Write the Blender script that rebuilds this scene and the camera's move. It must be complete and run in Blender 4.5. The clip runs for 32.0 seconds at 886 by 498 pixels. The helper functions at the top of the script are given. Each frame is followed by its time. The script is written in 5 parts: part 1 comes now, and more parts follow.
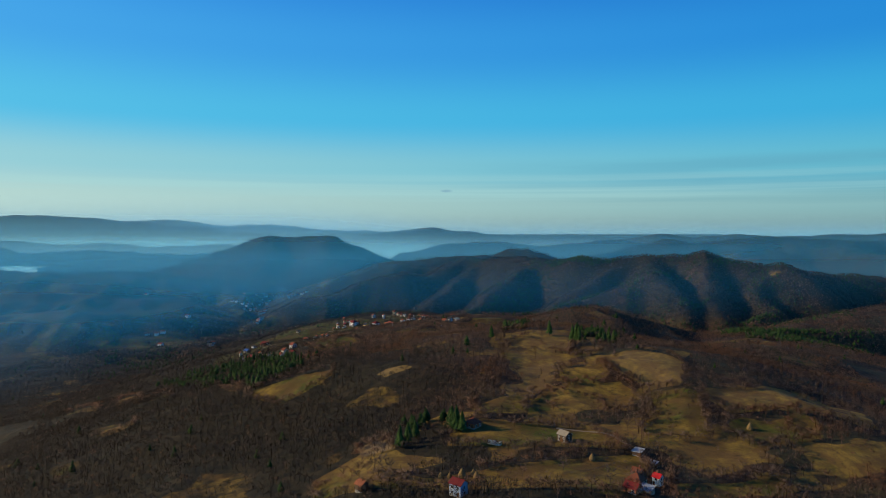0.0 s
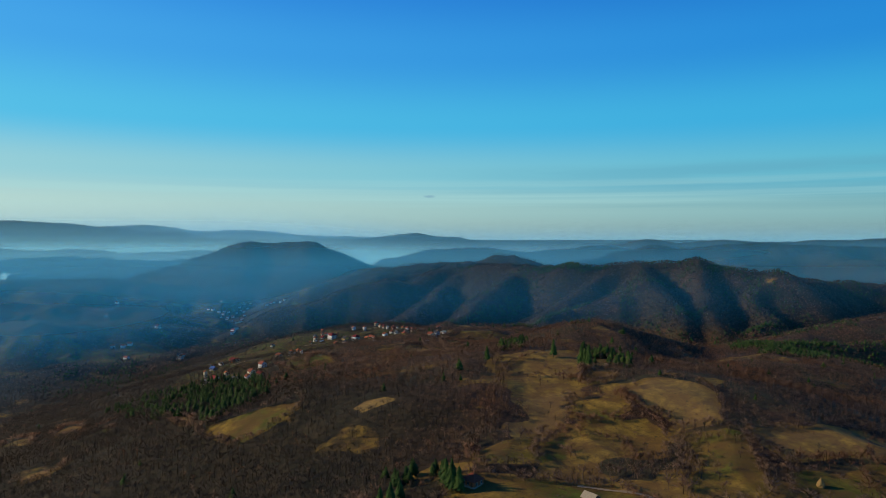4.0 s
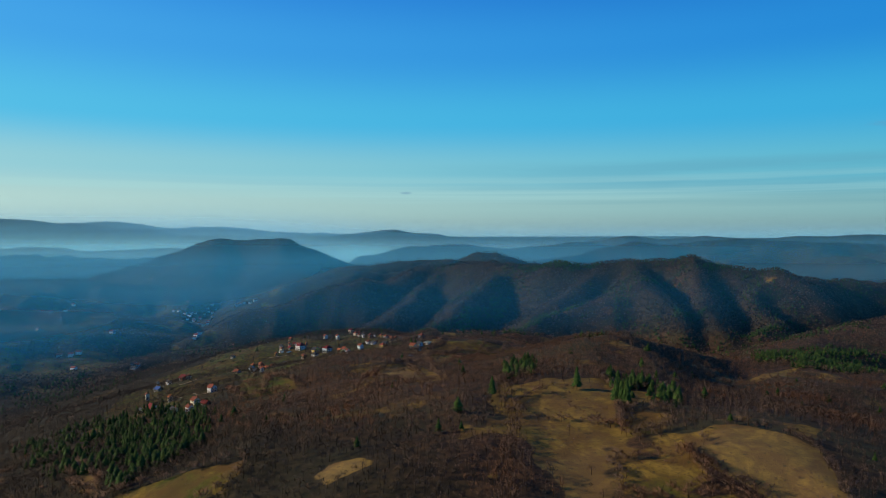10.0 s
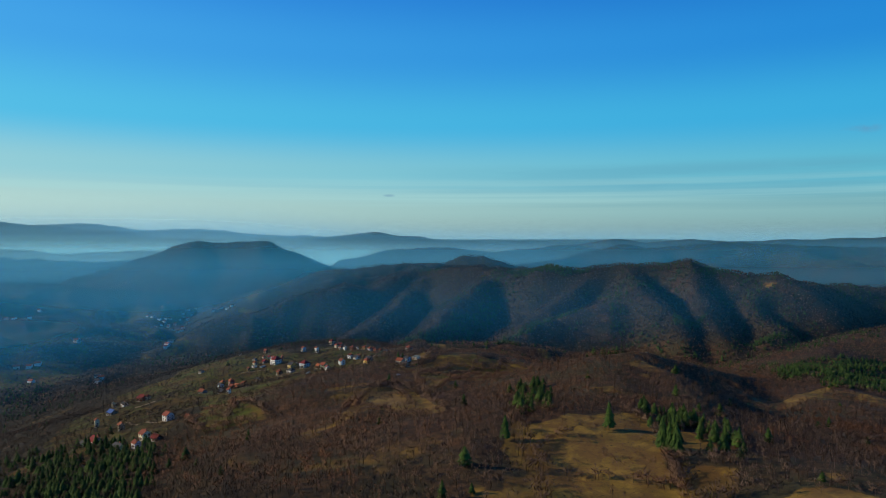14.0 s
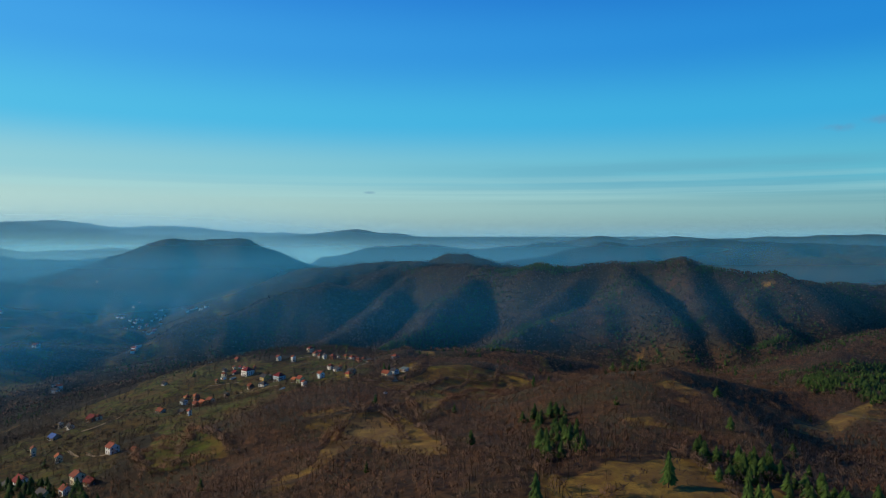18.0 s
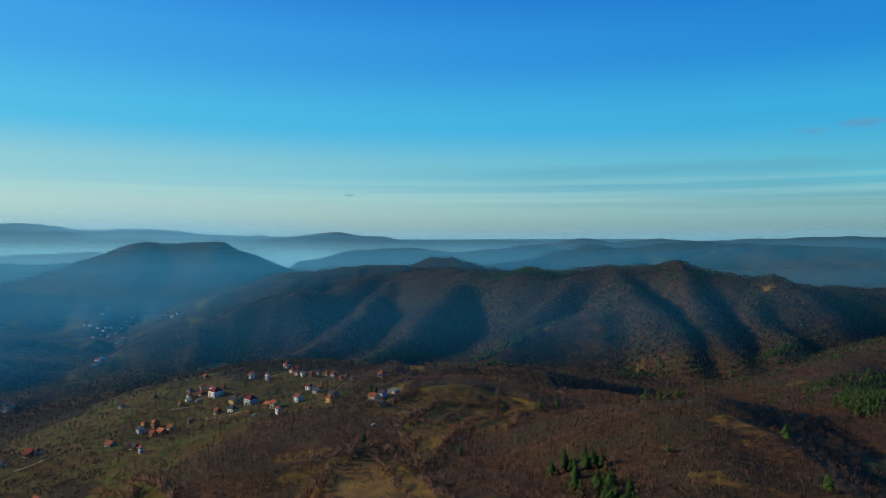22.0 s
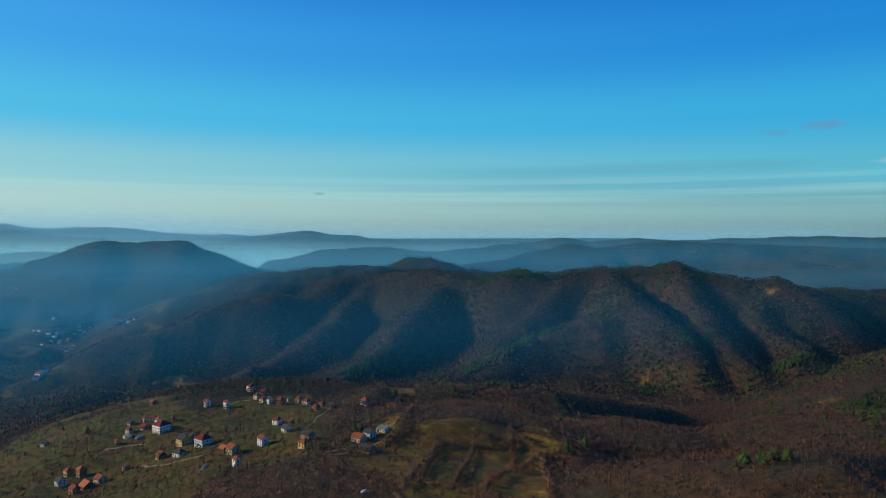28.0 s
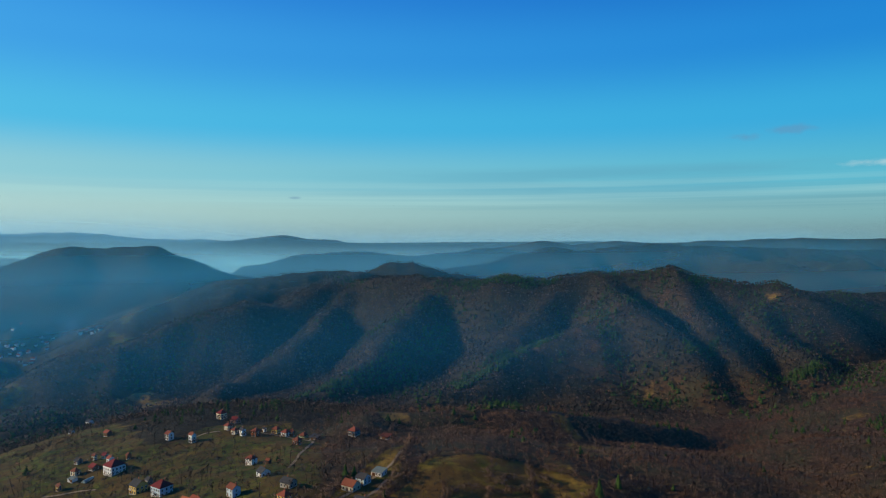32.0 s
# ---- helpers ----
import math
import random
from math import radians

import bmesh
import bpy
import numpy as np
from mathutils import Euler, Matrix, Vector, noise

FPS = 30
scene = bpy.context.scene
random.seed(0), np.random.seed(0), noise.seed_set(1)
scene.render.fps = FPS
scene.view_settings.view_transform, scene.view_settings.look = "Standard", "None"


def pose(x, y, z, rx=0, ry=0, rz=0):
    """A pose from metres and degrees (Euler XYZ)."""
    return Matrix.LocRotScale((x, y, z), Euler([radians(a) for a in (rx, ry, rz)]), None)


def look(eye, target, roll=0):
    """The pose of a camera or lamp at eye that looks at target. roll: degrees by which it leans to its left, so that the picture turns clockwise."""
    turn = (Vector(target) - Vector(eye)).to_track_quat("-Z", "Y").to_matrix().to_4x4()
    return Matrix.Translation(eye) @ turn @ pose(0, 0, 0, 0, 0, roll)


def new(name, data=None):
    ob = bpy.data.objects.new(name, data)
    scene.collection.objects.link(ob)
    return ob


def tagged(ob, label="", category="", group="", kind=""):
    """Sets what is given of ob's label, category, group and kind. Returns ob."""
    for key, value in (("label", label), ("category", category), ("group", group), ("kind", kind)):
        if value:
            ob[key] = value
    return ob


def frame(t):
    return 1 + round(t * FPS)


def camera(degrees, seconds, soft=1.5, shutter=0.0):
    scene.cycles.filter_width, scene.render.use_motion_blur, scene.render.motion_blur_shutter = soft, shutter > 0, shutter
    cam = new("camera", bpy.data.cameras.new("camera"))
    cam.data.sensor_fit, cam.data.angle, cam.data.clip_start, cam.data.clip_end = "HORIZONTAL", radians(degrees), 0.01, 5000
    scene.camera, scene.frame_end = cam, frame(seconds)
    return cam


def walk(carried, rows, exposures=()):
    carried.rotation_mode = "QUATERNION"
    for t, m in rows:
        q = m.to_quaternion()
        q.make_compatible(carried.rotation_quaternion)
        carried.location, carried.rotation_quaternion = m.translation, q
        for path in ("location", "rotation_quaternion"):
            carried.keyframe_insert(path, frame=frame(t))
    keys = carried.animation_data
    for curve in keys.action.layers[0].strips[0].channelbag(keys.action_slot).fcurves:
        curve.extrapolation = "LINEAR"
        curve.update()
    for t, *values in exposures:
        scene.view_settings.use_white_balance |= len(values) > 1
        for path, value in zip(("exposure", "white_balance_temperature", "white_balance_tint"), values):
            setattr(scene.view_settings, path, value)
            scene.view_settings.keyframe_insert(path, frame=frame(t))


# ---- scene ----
cam = camera(68, 32.0, soft=0.6)
# seconds, eye x, y, z, heading to the left, tilt up, lean (degrees)
PATH = [
    (0, 0.0, 0.0, 300.0, -0.00, -1.89, 0.00),
    (0.5, -0.5, 10.1, 300.0, -0.17, -1.88, -0.03),
    (1, -1.0, 20.3, 300.0, -0.35, -1.86, -0.03),
    (1.5, -1.5, 30.4, 300.0, -0.54, -1.84, -0.04),
    (2, -2.0, 40.6, 300.0, -0.74, -1.81, -0.05),
    (2.5, -2.5, 50.8, 300.0, -0.93, -1.72, -0.03),
    (3, -3.0, 60.9, 300.0, -1.13, -1.55, -0.01),
    (3.5, -3.5, 71.1, 300.0, -1.31, -1.45, 0.01),
    (5.5, -5.5, 111.7, 300.0, -1.91, -1.20, 0.04),
    (6, -6.0, 121.9, 300.0, -2.03, -1.06, 0.10),
    (6.5, -6.5, 132.0, 300.0, -2.20, -1.07, 0.03),
    (7, -7.0, 142.2, 300.0, -2.38, -1.15, 0.02),
    (7.5, -7.5, 152.4, 300.0, -2.55, -1.24, 0.02),
    (8, -7.9, 162.5, 300.0, -2.75, -1.37, -0.02),
    (8.5, -8.4, 172.7, 300.0, -2.93, -1.50, -0.03),
    (9, -8.9, 182.9, 300.0, -3.14, -1.61, 0.01),
    (9.5, -9.4, 193.0, 300.0, -3.29, -1.77, -0.01),
    (10, -9.9, 203.2, 300.0, -3.50, -1.71, -0.06),
    (10.5, -10.4, 213.4, 300.0, -3.68, -1.56, -0.06),
    (11, -10.8, 223.5, 300.0, -3.86, -1.46, -0.02),
    (11.5, -11.3, 233.7, 300.0, -4.04, -1.44, -0.01),
    (12, -11.8, 243.9, 300.0, -4.24, -1.48, 0.01),
    (12.5, -12.3, 254.1, 300.0, -4.42, -1.50, 0.01),
    (13, -12.8, 264.2, 300.0, -4.62, -1.45, 0.09),
    (13.5, -13.2, 274.4, 300.0, -4.79, -1.42, 0.04),
    (14, -13.7, 284.6, 300.0, -4.99, -1.48, 0.03),
    (14.5, -14.2, 294.7, 300.0, -5.18, -1.63, 0.04),
    (16.5, -16.0, 335.4, 300.0, -6.08, -1.48, 0.06),
    (17, -16.5, 345.6, 300.0, -6.25, -1.54, 0.06),
    (17.5, -17.0, 355.7, 300.0, -6.47, -1.65, 0.03),
    (18, -17.4, 365.9, 300.0, -6.66, -1.73, 0.04),
    (18.5, -17.9, 376.1, 300.0, -6.89, -1.82, 0.00),
    (19, -18.3, 386.2, 300.0, -7.07, -1.83, 0.02),
    (19.5, -18.8, 396.4, 300.0, -7.30, -1.83, 0.02),
    (20, -19.3, 406.6, 300.0, -7.55, -1.77, -0.02),
    (20.5, -19.7, 416.7, 300.0, -7.76, -1.73, -0.03),
    (21, -20.2, 426.9, 300.0, -7.95, -1.71, -0.06),
    (21.5, -20.6, 437.1, 300.0, -8.20, -1.64, -0.06),
    (22, -21.1, 447.2, 300.0, -8.41, -1.50, -0.06),
    (22.5, -21.5, 457.4, 300.0, -8.62, -1.41, -0.04),
    (23, -22.0, 467.5, 300.0, -8.79, -1.50, -0.06),
    (23.5, -22.4, 477.7, 300.0, -9.05, -1.66, 0.00),
    (24, -22.9, 487.8, 300.0, -9.24, -1.58, -0.01),
    (24.5, -23.3, 498.0, 300.0, -9.45, -1.32, 0.03),
    (25, -23.8, 508.1, 300.0, -9.64, -1.15, 0.00),
    (25.5, -24.2, 518.3, 300.0, -9.82, -1.18, 0.04),
    (27.5, -26.0, 558.8, 300.0, -10.69, -1.49, 0.05),
    (28, -26.4, 569.0, 300.0, -10.94, -1.60, 0.05),
    (28.5, -26.8, 579.1, 300.0, -11.20, -1.75, 0.03),
    (29, -27.3, 589.3, 300.0, -11.46, -1.91, 0.03),
    (29.5, -27.7, 599.4, 300.0, -11.73, -2.01, 0.03),
    (30, -28.1, 609.5, 300.0, -11.98, -2.00, 0.04),
    (30.5, -28.6, 619.6, 300.0, -12.23, -1.82, 0.02),
    (31, -29.0, 629.8, 300.0, -12.48, -1.60, 0.00),
    (31.5, -29.4, 639.9, 300.0, -12.72, -1.44, -0.03),
    (32, -29.8, 650.0, 300.0, -12.96, -1.27, -0.23),
]


def aimed(x, y, z, yaw, tilt, lean):
    a, b = radians(yaw), radians(tilt)
    return look((x, y, z), (x - 900 * math.sin(a) * math.cos(b), y + 900 * math.cos(a) * math.cos(b), z + 900 * math.sin(b)), lean)


walk(cam, [(row[0], aimed(*row[1:])) for row in PATH])
# ---- end of path ----

# ---------------------------------------------------------------- sky, sun
world = bpy.data.worlds.new("world")
scene.world = world
world.use_nodes = True
SUN_ELEV, SUN_TURN = radians(22), radians(-84)


def sky():
    nt = world.node_tree
    nt.nodes.clear()
    N, Lk = nt.nodes.new, nt.links.new
    out, bg = N("ShaderNodeOutputWorld"), N("ShaderNodeBackground")
    Lk(bg.outputs[0], out.inputs[0])
    tc, sep = N("ShaderNodeTexCoord"), N("ShaderNodeSeparateXYZ")
    Lk(tc.outputs["Generated"], sep.inputs[0])

    def ramp(stops):
        r = N("ShaderNodeValToRGB")
        r.color_ramp.interpolation = "EASE"
        el = r.color_ramp.elements
        while len(el) < len(stops):
            el.new(0.5)
        for e, (p, c) in zip(el, stops):
            e.position, e.color = p, (*c, 1)
        Lk(sep.outputs[2], r.inputs[0])
        return r
    sunward = ramp(SKY_SUNWARD)
    away = ramp(SKY_AWAY)
    side = N("ShaderNodeMapRange")
    side.inputs[1].default_value, side.inputs[2].default_value = -0.62, 0.72
    Lk(sep.outputs[0], side.inputs[0])
    mix = N("ShaderNodeMix")
    mix.data_type = "RGBA"
    Lk(side.outputs[0], mix.inputs[0]), Lk(sunward.outputs[0], mix.inputs[6]), Lk(away.outputs[0], mix.inputs[7])
    # thin stratus streaks low over the horizon and a few small grey puffs
    def mapped(scale, loc=(0, 0, 0)):
        mp = N("ShaderNodeMapping")
        mp.inputs[1].default_value, mp.inputs[3].default_value = loc, scale
        Lk(tc.outputs["Generated"], mp.inputs[0])
        return mp

    def math(op, a, b=None, c=None):
        m = N("ShaderNodeMath")
        m.operation = op
        for i, v in enumerate((a, b, c)):
            if v is None:
                continue
            if isinstance(v, (int, float)):
                m.inputs[i].default_value = v
            else:
                Lk(v, m.inputs[i])
        m.use_clamp = op == "MULTIPLY_ADD"
        return m.outputs[0]

    def band(lo, hi, soft):
        a = N("ShaderNodeMapRange"); a.interpolation_type = "SMOOTHSTEP"
        a.inputs[1].default_value, a.inputs[2].default_value = lo - soft, lo + soft
        Lk(sep.outputs[2], a.inputs[0])
        b = N("ShaderNodeMapRange"); b.interpolation_type = "SMOOTHSTEP"
        b.inputs[1].default_value, b.inputs[2].default_value = hi + soft, hi - soft
        Lk(sep.outputs[2], b.inputs[0])
        return math("MULTIPLY", a.outputs[0], b.outputs[0])

    def noise_of(mp, scale, detail, rough=0.55):
        n = N("ShaderNodeTexNoise")
        n.inputs["Scale"].default_value, n.inputs["Detail"].default_value, n.inputs["Roughness"].default_value = scale, detail, rough
        Lk(mp.outputs[0], n.inputs["Vector"])
        return n.outputs[0]

    def over(below, fac, colour):
        m = N("ShaderNodeMix")
        m.data_type = "RGBA"
        m.inputs[7].default_value = (*colour, 1)
        Lk(fac, m.inputs[0]), Lk(below, m.inputs[6])
        return m.outputs[2]
    col = mix.outputs[2]
    right = N("ShaderNodeMapRange"); right.interpolation_type = "SMOOTHSTEP"
    right.inputs[1].default_value, right.inputs[2].default_value = -0.12, 0.45
    Lk(sep.outputs[0], right.inputs[0])
    grey = noise_of(mapped((1.2, 1.2, 15), (0.3, 0, 0.2)), 2.2, 4)
    grey = math("MULTIPLY_ADD", grey, 4.0, -1.55)
    grey = math("MULTIPLY", math("MULTIPLY", grey, band(0.052, 0.098, 0.008)), right.outputs[0])
    col = over(col, math("MULTIPLY", grey, 0.4), (0.10, 0.34, 0.49))
    pale = noise_of(mapped((0.8, 0.8, 60), (1.3, 0, 0.7)), 1.6, 3)
    pale = math("MULTIPLY_ADD", pale, 4.0, -1.7)
    pale = math("MULTIPLY", pale, band(0.035, 0.075, 0.012))
    col = over(col, math("MULTIPLY", pale, 0.4), (0.40, 0.70, 0.70))
    veil2 = noise_of(mapped((0.8, 0.8, 44), (4.1, 0, 0.3)), 1.3, 3)
    veil2 = math("MULTIPLY_ADD", veil2, 4.0, -1.7)
    veil2 = math("MULTIPLY", math("MULTIPLY", veil2, band(0.03, 0.062, 0.008)), right.outputs[0])
    col = over(col, math("MULTIPLY", veil2, 0.45), (0.12, 0.35, 0.44))
    puff_noise = noise_of(mapped((30, 30, 60)), 1.0, 4, 0.6)
    for cx, cz, sx, sz, dense in ((0.606, 0.131, 0.018, 0.007, 0.5), (0.648, 0.138, 0.024, 0.007, 0.45), (0.735, 0.089, 0.035, 0.006, -0.6), (0.004, 0.055, 0.010, 0.0022, 0.45)):
        a = math("MULTIPLY", math("SUBTRACT", sep.outputs[0], cx), 1 / sx)
        b = math("MULTIPLY", math("SUBTRACT", sep.outputs[2], cz), 1 / sz)
        r = math("SQRT", math("ADD", math("MULTIPLY", a, a), math("MULTIPLY", b, b)))
        r = math("SUBTRACT", math("MULTIPLY_ADD", puff_noise, 2.4, -0.5), r)
        fac = N("ShaderNodeMapRange"); fac.interpolation_type = "SMOOTHSTEP"
        fac.inputs[1].default_value, fac.inputs[2].default_value = -0.5, 0.7
        Lk(r, fac.inputs[0])
        col = over(col, math("MULTIPLY", fac.outputs[0], abs(dense)), (0.13, 0.27, 0.45) if dense > 0 else (0.55, 0.72, 0.74))
    # the clear-air model of the same sun, blended in
    nish = N("ShaderNodeTexSky")
    nish.sky_type, nish.sun_disc = "NISHITA", False
    nish.sun_elevation, nish.sun_rotation = SUN_ELEV, SUN_TURN
    dim = N("ShaderNodeMix")
    dim.data_type, dim.blend_type = "RGBA", "MULTIPLY"
    dim.inputs[0].default_value = 1
    dim.inputs[7].default_value = (0.08, 0.08, 0.08, 1)
    Lk(nish.outputs[0], dim.inputs[6])
    fin = N("ShaderNodeMix")
    fin.data_type = "RGBA"
    fin.inputs[0].default_value = 0.95
    Lk(dim.outputs[2], fin.inputs[6]), Lk(col, fin.inputs[7])
    Lk(fin.outputs[2], bg.inputs[0])
    bg.inputs[1].default_value = 1.0


SKY_SUNWARD = [(0.0, (0.44, 0.60, 0.56)), (0.04, (0.48, 0.69, 0.65)), (0.09, (0.31, 0.63, 0.70)), (0.16, (0.085, 0.53, 0.82)), (0.26, (0.055, 0.39, 0.84)), (0.36, (0.030, 0.28, 0.81)), (0.7, (0.008, 0.06, 0.25)), (1.0, (0.004, 0.03, 0.14))]
SKY_AWAY = [(0.0, (0.19, 0.35, 0.38)), (0.03, (0.20, 0.44, 0.48)), (0.08, (0.09, 0.48, 0.64)), (0.16, (0.030, 0.40, 0.73)), (0.26, (0.008, 0.24, 0.68)), (0.36, (0.002, 0.145, 0.57)), (0.7, (0.002, 0.05, 0.22)), (1.0, (0.002, 0.03, 0.14))]
sky()

sun = new("sun", bpy.data.lights.new("sun", "SUN"))
sun.data.energy, sun.data.angle, sun.data.color = 3.8, radians(0.6), (1.0, 0.79, 0.51)
sun_from = Vector((math.sin(SUN_TURN) * math.cos(SUN_ELEV), math.cos(SUN_TURN) * math.cos(SUN_ELEV), math.sin(SUN_ELEV)))
sun.matrix_world = look(sun_from * 500, (0, 0, 0))


# ---------------------------------------------------------------- numpy noise
def lattice(ix, iy, seed):
    h = (ix * 374761393 + iy * 668265263 + seed * 974634777) & 0xFFFFFFFF
    h = ((h ^ (h >> 13)) * 1274126177) & 0xFFFFFFFF
    return ((h ^ (h >> 16)) & 0xFFFF) / 32767.5 - 1


def wave(x, y, size, seed=0):
    """Smooth noise, -1 to 1, with lumps of that size in metres."""
    x, y = np.asarray(x, float) / size, np.asarray(y, float) / size
    ix, iy = np.floor(x).astype(np.int64), np.floor(y).astype(np.int64)
    fx, fy = x - ix, y - iy
    fx, fy = fx * fx * (3 - 2 * fx), fy * fy * (3 - 2 * fy)
    a = lattice(ix, iy, seed) * (1 - fx) + lattice(ix + 1, iy, seed) * fx
    b = lattice(ix, iy + 1, seed) * (1 - fx) + lattice(ix + 1, iy + 1, seed) * fx
    return a * (1 - fy) + b * fy


def rough(x, y, size, seed=0, octaves=4, gain=0.5):
    return sum(wave(x + 37 * k, y - 53 * k, size / 2**k, seed + k) * gain**k for k in range(octaves))


def step(lo, hi, v):
    t = np.clip((v - lo) / (hi - lo), 0, 1)
    return t * t * (3 - 2 * t)


# ---------------------------------------------------------------- relief: ridge lines (x, y, crest height), rounding, side slope
RIDGES = []


def ridge(rounding, slope, *crest):
    RIDGES.append((rounding, slope, crest))


# near spine with the farmsteads, the dome and the pine shoulder
ridge(90, 0.24, (40, -200, 178), (60, 150, 182), (70, 300, 184), (60, 400, 180), (66, 520, 181), (80, 610, 193))
ridge(40, 0.5, (80, 610, 192), (135, 700, 199), (150, 765, 202), (168, 812, 197), (212, 842, 186))
ridge(14, 1.35, (160, 640, 189), (180, 690, 194), (190, 740, 197), (180, 795, 199), (212, 842, 187))
ridge(16, 1.25, (212, 842, 188), (258, 864, 180), (286, 890, 168), (365, 930, 146), (440, 965, 130), (527, 1011, 136), (760, 1060, 134), (1100, 1050, 150))
ridge(60, 0.30, (110, 610, 196), (167, 525, 202), (190, 430, 191), (250, 330, 176), (420, 200, 172))
ridge(50, 0.5, (30, 590, 192), (-40, 570, 182), (-85, 556, 170), (-232, 622, 142), (-359, 690, 92))
ridge(60, 0.3, (25, 470, 183), (15, 530, 194), (-20, 565, 190))
ridge(50, 0.30, (-20, 330, 170), (-90, 380, 150), (-170, 400, 128))
# village spur
ridge(140, 0.33, (30, 680, 186), (-10, 790, 176), (-10, 860, 166), (0, 930, 154), (5, 1036, 147), (-40, 1190, 135), (-95, 1255, 132), (-130, 1330, 112))
ridge(80, 0.34, (5, 1036, 148), (70, 1085, 149), (125, 1062, 142), (210, 1065, 130))
ridge(80, 0.33, (-50, 950, 152), (-205, 1000, 124), (-310, 1030, 90))
# saddle field and shoulder beyond the dome
ridge(110, 0.32, (250, 690, 160), (295, 705, 166), (355, 745, 163), (400, 830, 154), (450, 930, 142))
ridge(60, 0.4, (450, 930, 142), (505, 1075, 124), (560, 1180, 96))
ridge(90, 0.34, (-20, 900, 140), (-215, 905, 111), (-300, 935, 102), (-420, 990, 66))
ridge(20, 0.72, (19, 1200, 142), (45, 1245, 138), (117, 1245, 136), (213, 1240, 127), (307, 1270, 107), (395, 1300, 82), (454, 1290, 56))
# great wooded ridge and its spurs
ridge(56, 0.8, (1750, 2120, 140), (1500, 2050, 144), (1300, 1980, 149), (1150, 1930, 157), (1035, 1870, 163), (921, 1790, 188), (850, 1850, 201), (790, 1900, 213), (735, 1925, 218), (660, 1945, 213), (536, 1963, 207), (440, 1990, 204), (351, 2087, 199), (210, 2300, 186), (96, 2420, 176))
ridge(30, 0.8, (96, 2420, 176), (-58, 2200, 143), (-148, 2150, 150), (-293, 2100, 116), (-370, 2050, 90), (-474, 2000, 58), (-560, 1930, 25))
ridge(50, 0.55, (96, 2420, 176), (30, 2800, 141), (-70, 2800, 127), (-202, 2750, 142), (-397, 2700, 106), (-538, 2700, 35), (-640, 2630, -20))
ridge(60, 0.5, (166, 3300, 150), (-7, 3300, 154), (-136, 3250, 139), (-288, 3250, 128), (-429, 3200, 98), (-620, 3150, 20))
ridge(40, 0.5, (96, 2420, 176), (180, 2700, 186), (305, 2800, 210), (360, 2800, 206), (480, 2850, 170), (800, 2900, 120))
ridge(20, 0.86, (88, 2300, 155), (24, 2080, 110), (-30, 1961, 87), (-91, 1880, 62), (-146, 1780, 45))
ridge(20, 0.86, (258, 2040, 176), (179, 1900, 138), (105, 1760, 99), (50, 1700, 79), (-18, 1650, 58))
ridge(20, 0.86, (517, 1950, 206), (435, 1850, 163), (364, 1780, 130), (308, 1720, 100))
ridge(20, 0.86, (600, 1900, 200), (548, 1702, 174), (455, 1680, 147), (340, 1640, 118), (262, 1600, 86), (182, 1570, 72))
ridge(20, 0.86, (745, 1900, 218), (699, 1760, 168), (658, 1620, 134), (639, 1520, 105), (629, 1400, 68))
ridge(20, 0.86, (548, 1702, 174), (565, 1620, 144), (570, 1556, 116), (547, 1470, 86))
ridge(24, 0.82, (921, 1790, 188), (804, 1680, 133), (772, 1540, 106), (690, 1440, 90))
ridge(60, 0.5, (470, 1170, 72), (521, 1200, 84), (605, 1260, 93), (694, 1320, 100), (787, 1380, 103), (1100, 1450, 140))
# across the broad valley
ridge(50, 0.5, (-1500, 1500, 40), (-1118, 1630, 56), (-1000, 1690, 84), (-930, 1690, 74), (-829, 1660, 34), (-691, 1610, 4))
ridge(60, 0.36, (-1150, 1780, 70), (-870, 1770, 60), (-725, 1965, 34), (-640, 2100, -10))
ridge(60, 0.3, (-760, 1480, 14), (-605, 1624, 12), (-452, 1780, 18), (-400, 1850, 0))
ridge(70, 0.3, (-1600, 2350, 62), (-1103, 2449, 36), (-930, 2550, -10))
ridge(80, 0.3, (-1700, 3480, 60), (-1072, 3506, 10), (-960, 3440, -30))
ridge(90, 0.4, (-2300, 2700, 130), (-1824, 2700, 118), (-1685, 2700, 113), (-1569, 2700, 92), (-1403, 2650, 78), (-1250, 2580, 25))
ridge(90, 0.4, (-2300, 3250, 80), (-1831, 3200, 75), (-1528, 3200, 76), (-1335, 3200, 54), (-1060, 3200, 12), (-860, 3110, -55))
# table mountain with its two tops
ridge(26, 0.85, (-2000, 4600, 10), (-1743, 4650, 82), (-1438, 4650, 176), (-1359, 4650, 216), (-1234, 4650, 243), (-1090, 4650, 228), (-877, 4650, 242), (-770, 4650, 243), (-713, 4650, 202), (-585, 4650, 142), (-427, 4620, 92), (-224, 4550, 53))
ridge(60, 0.42, (-1234, 4650, 238), (-1180, 4400, 150), (-1150, 4150, 60))
ridge(60, 0.42, (-830, 4650, 238), (-800, 4420, 140), (-700, 4200, 50))
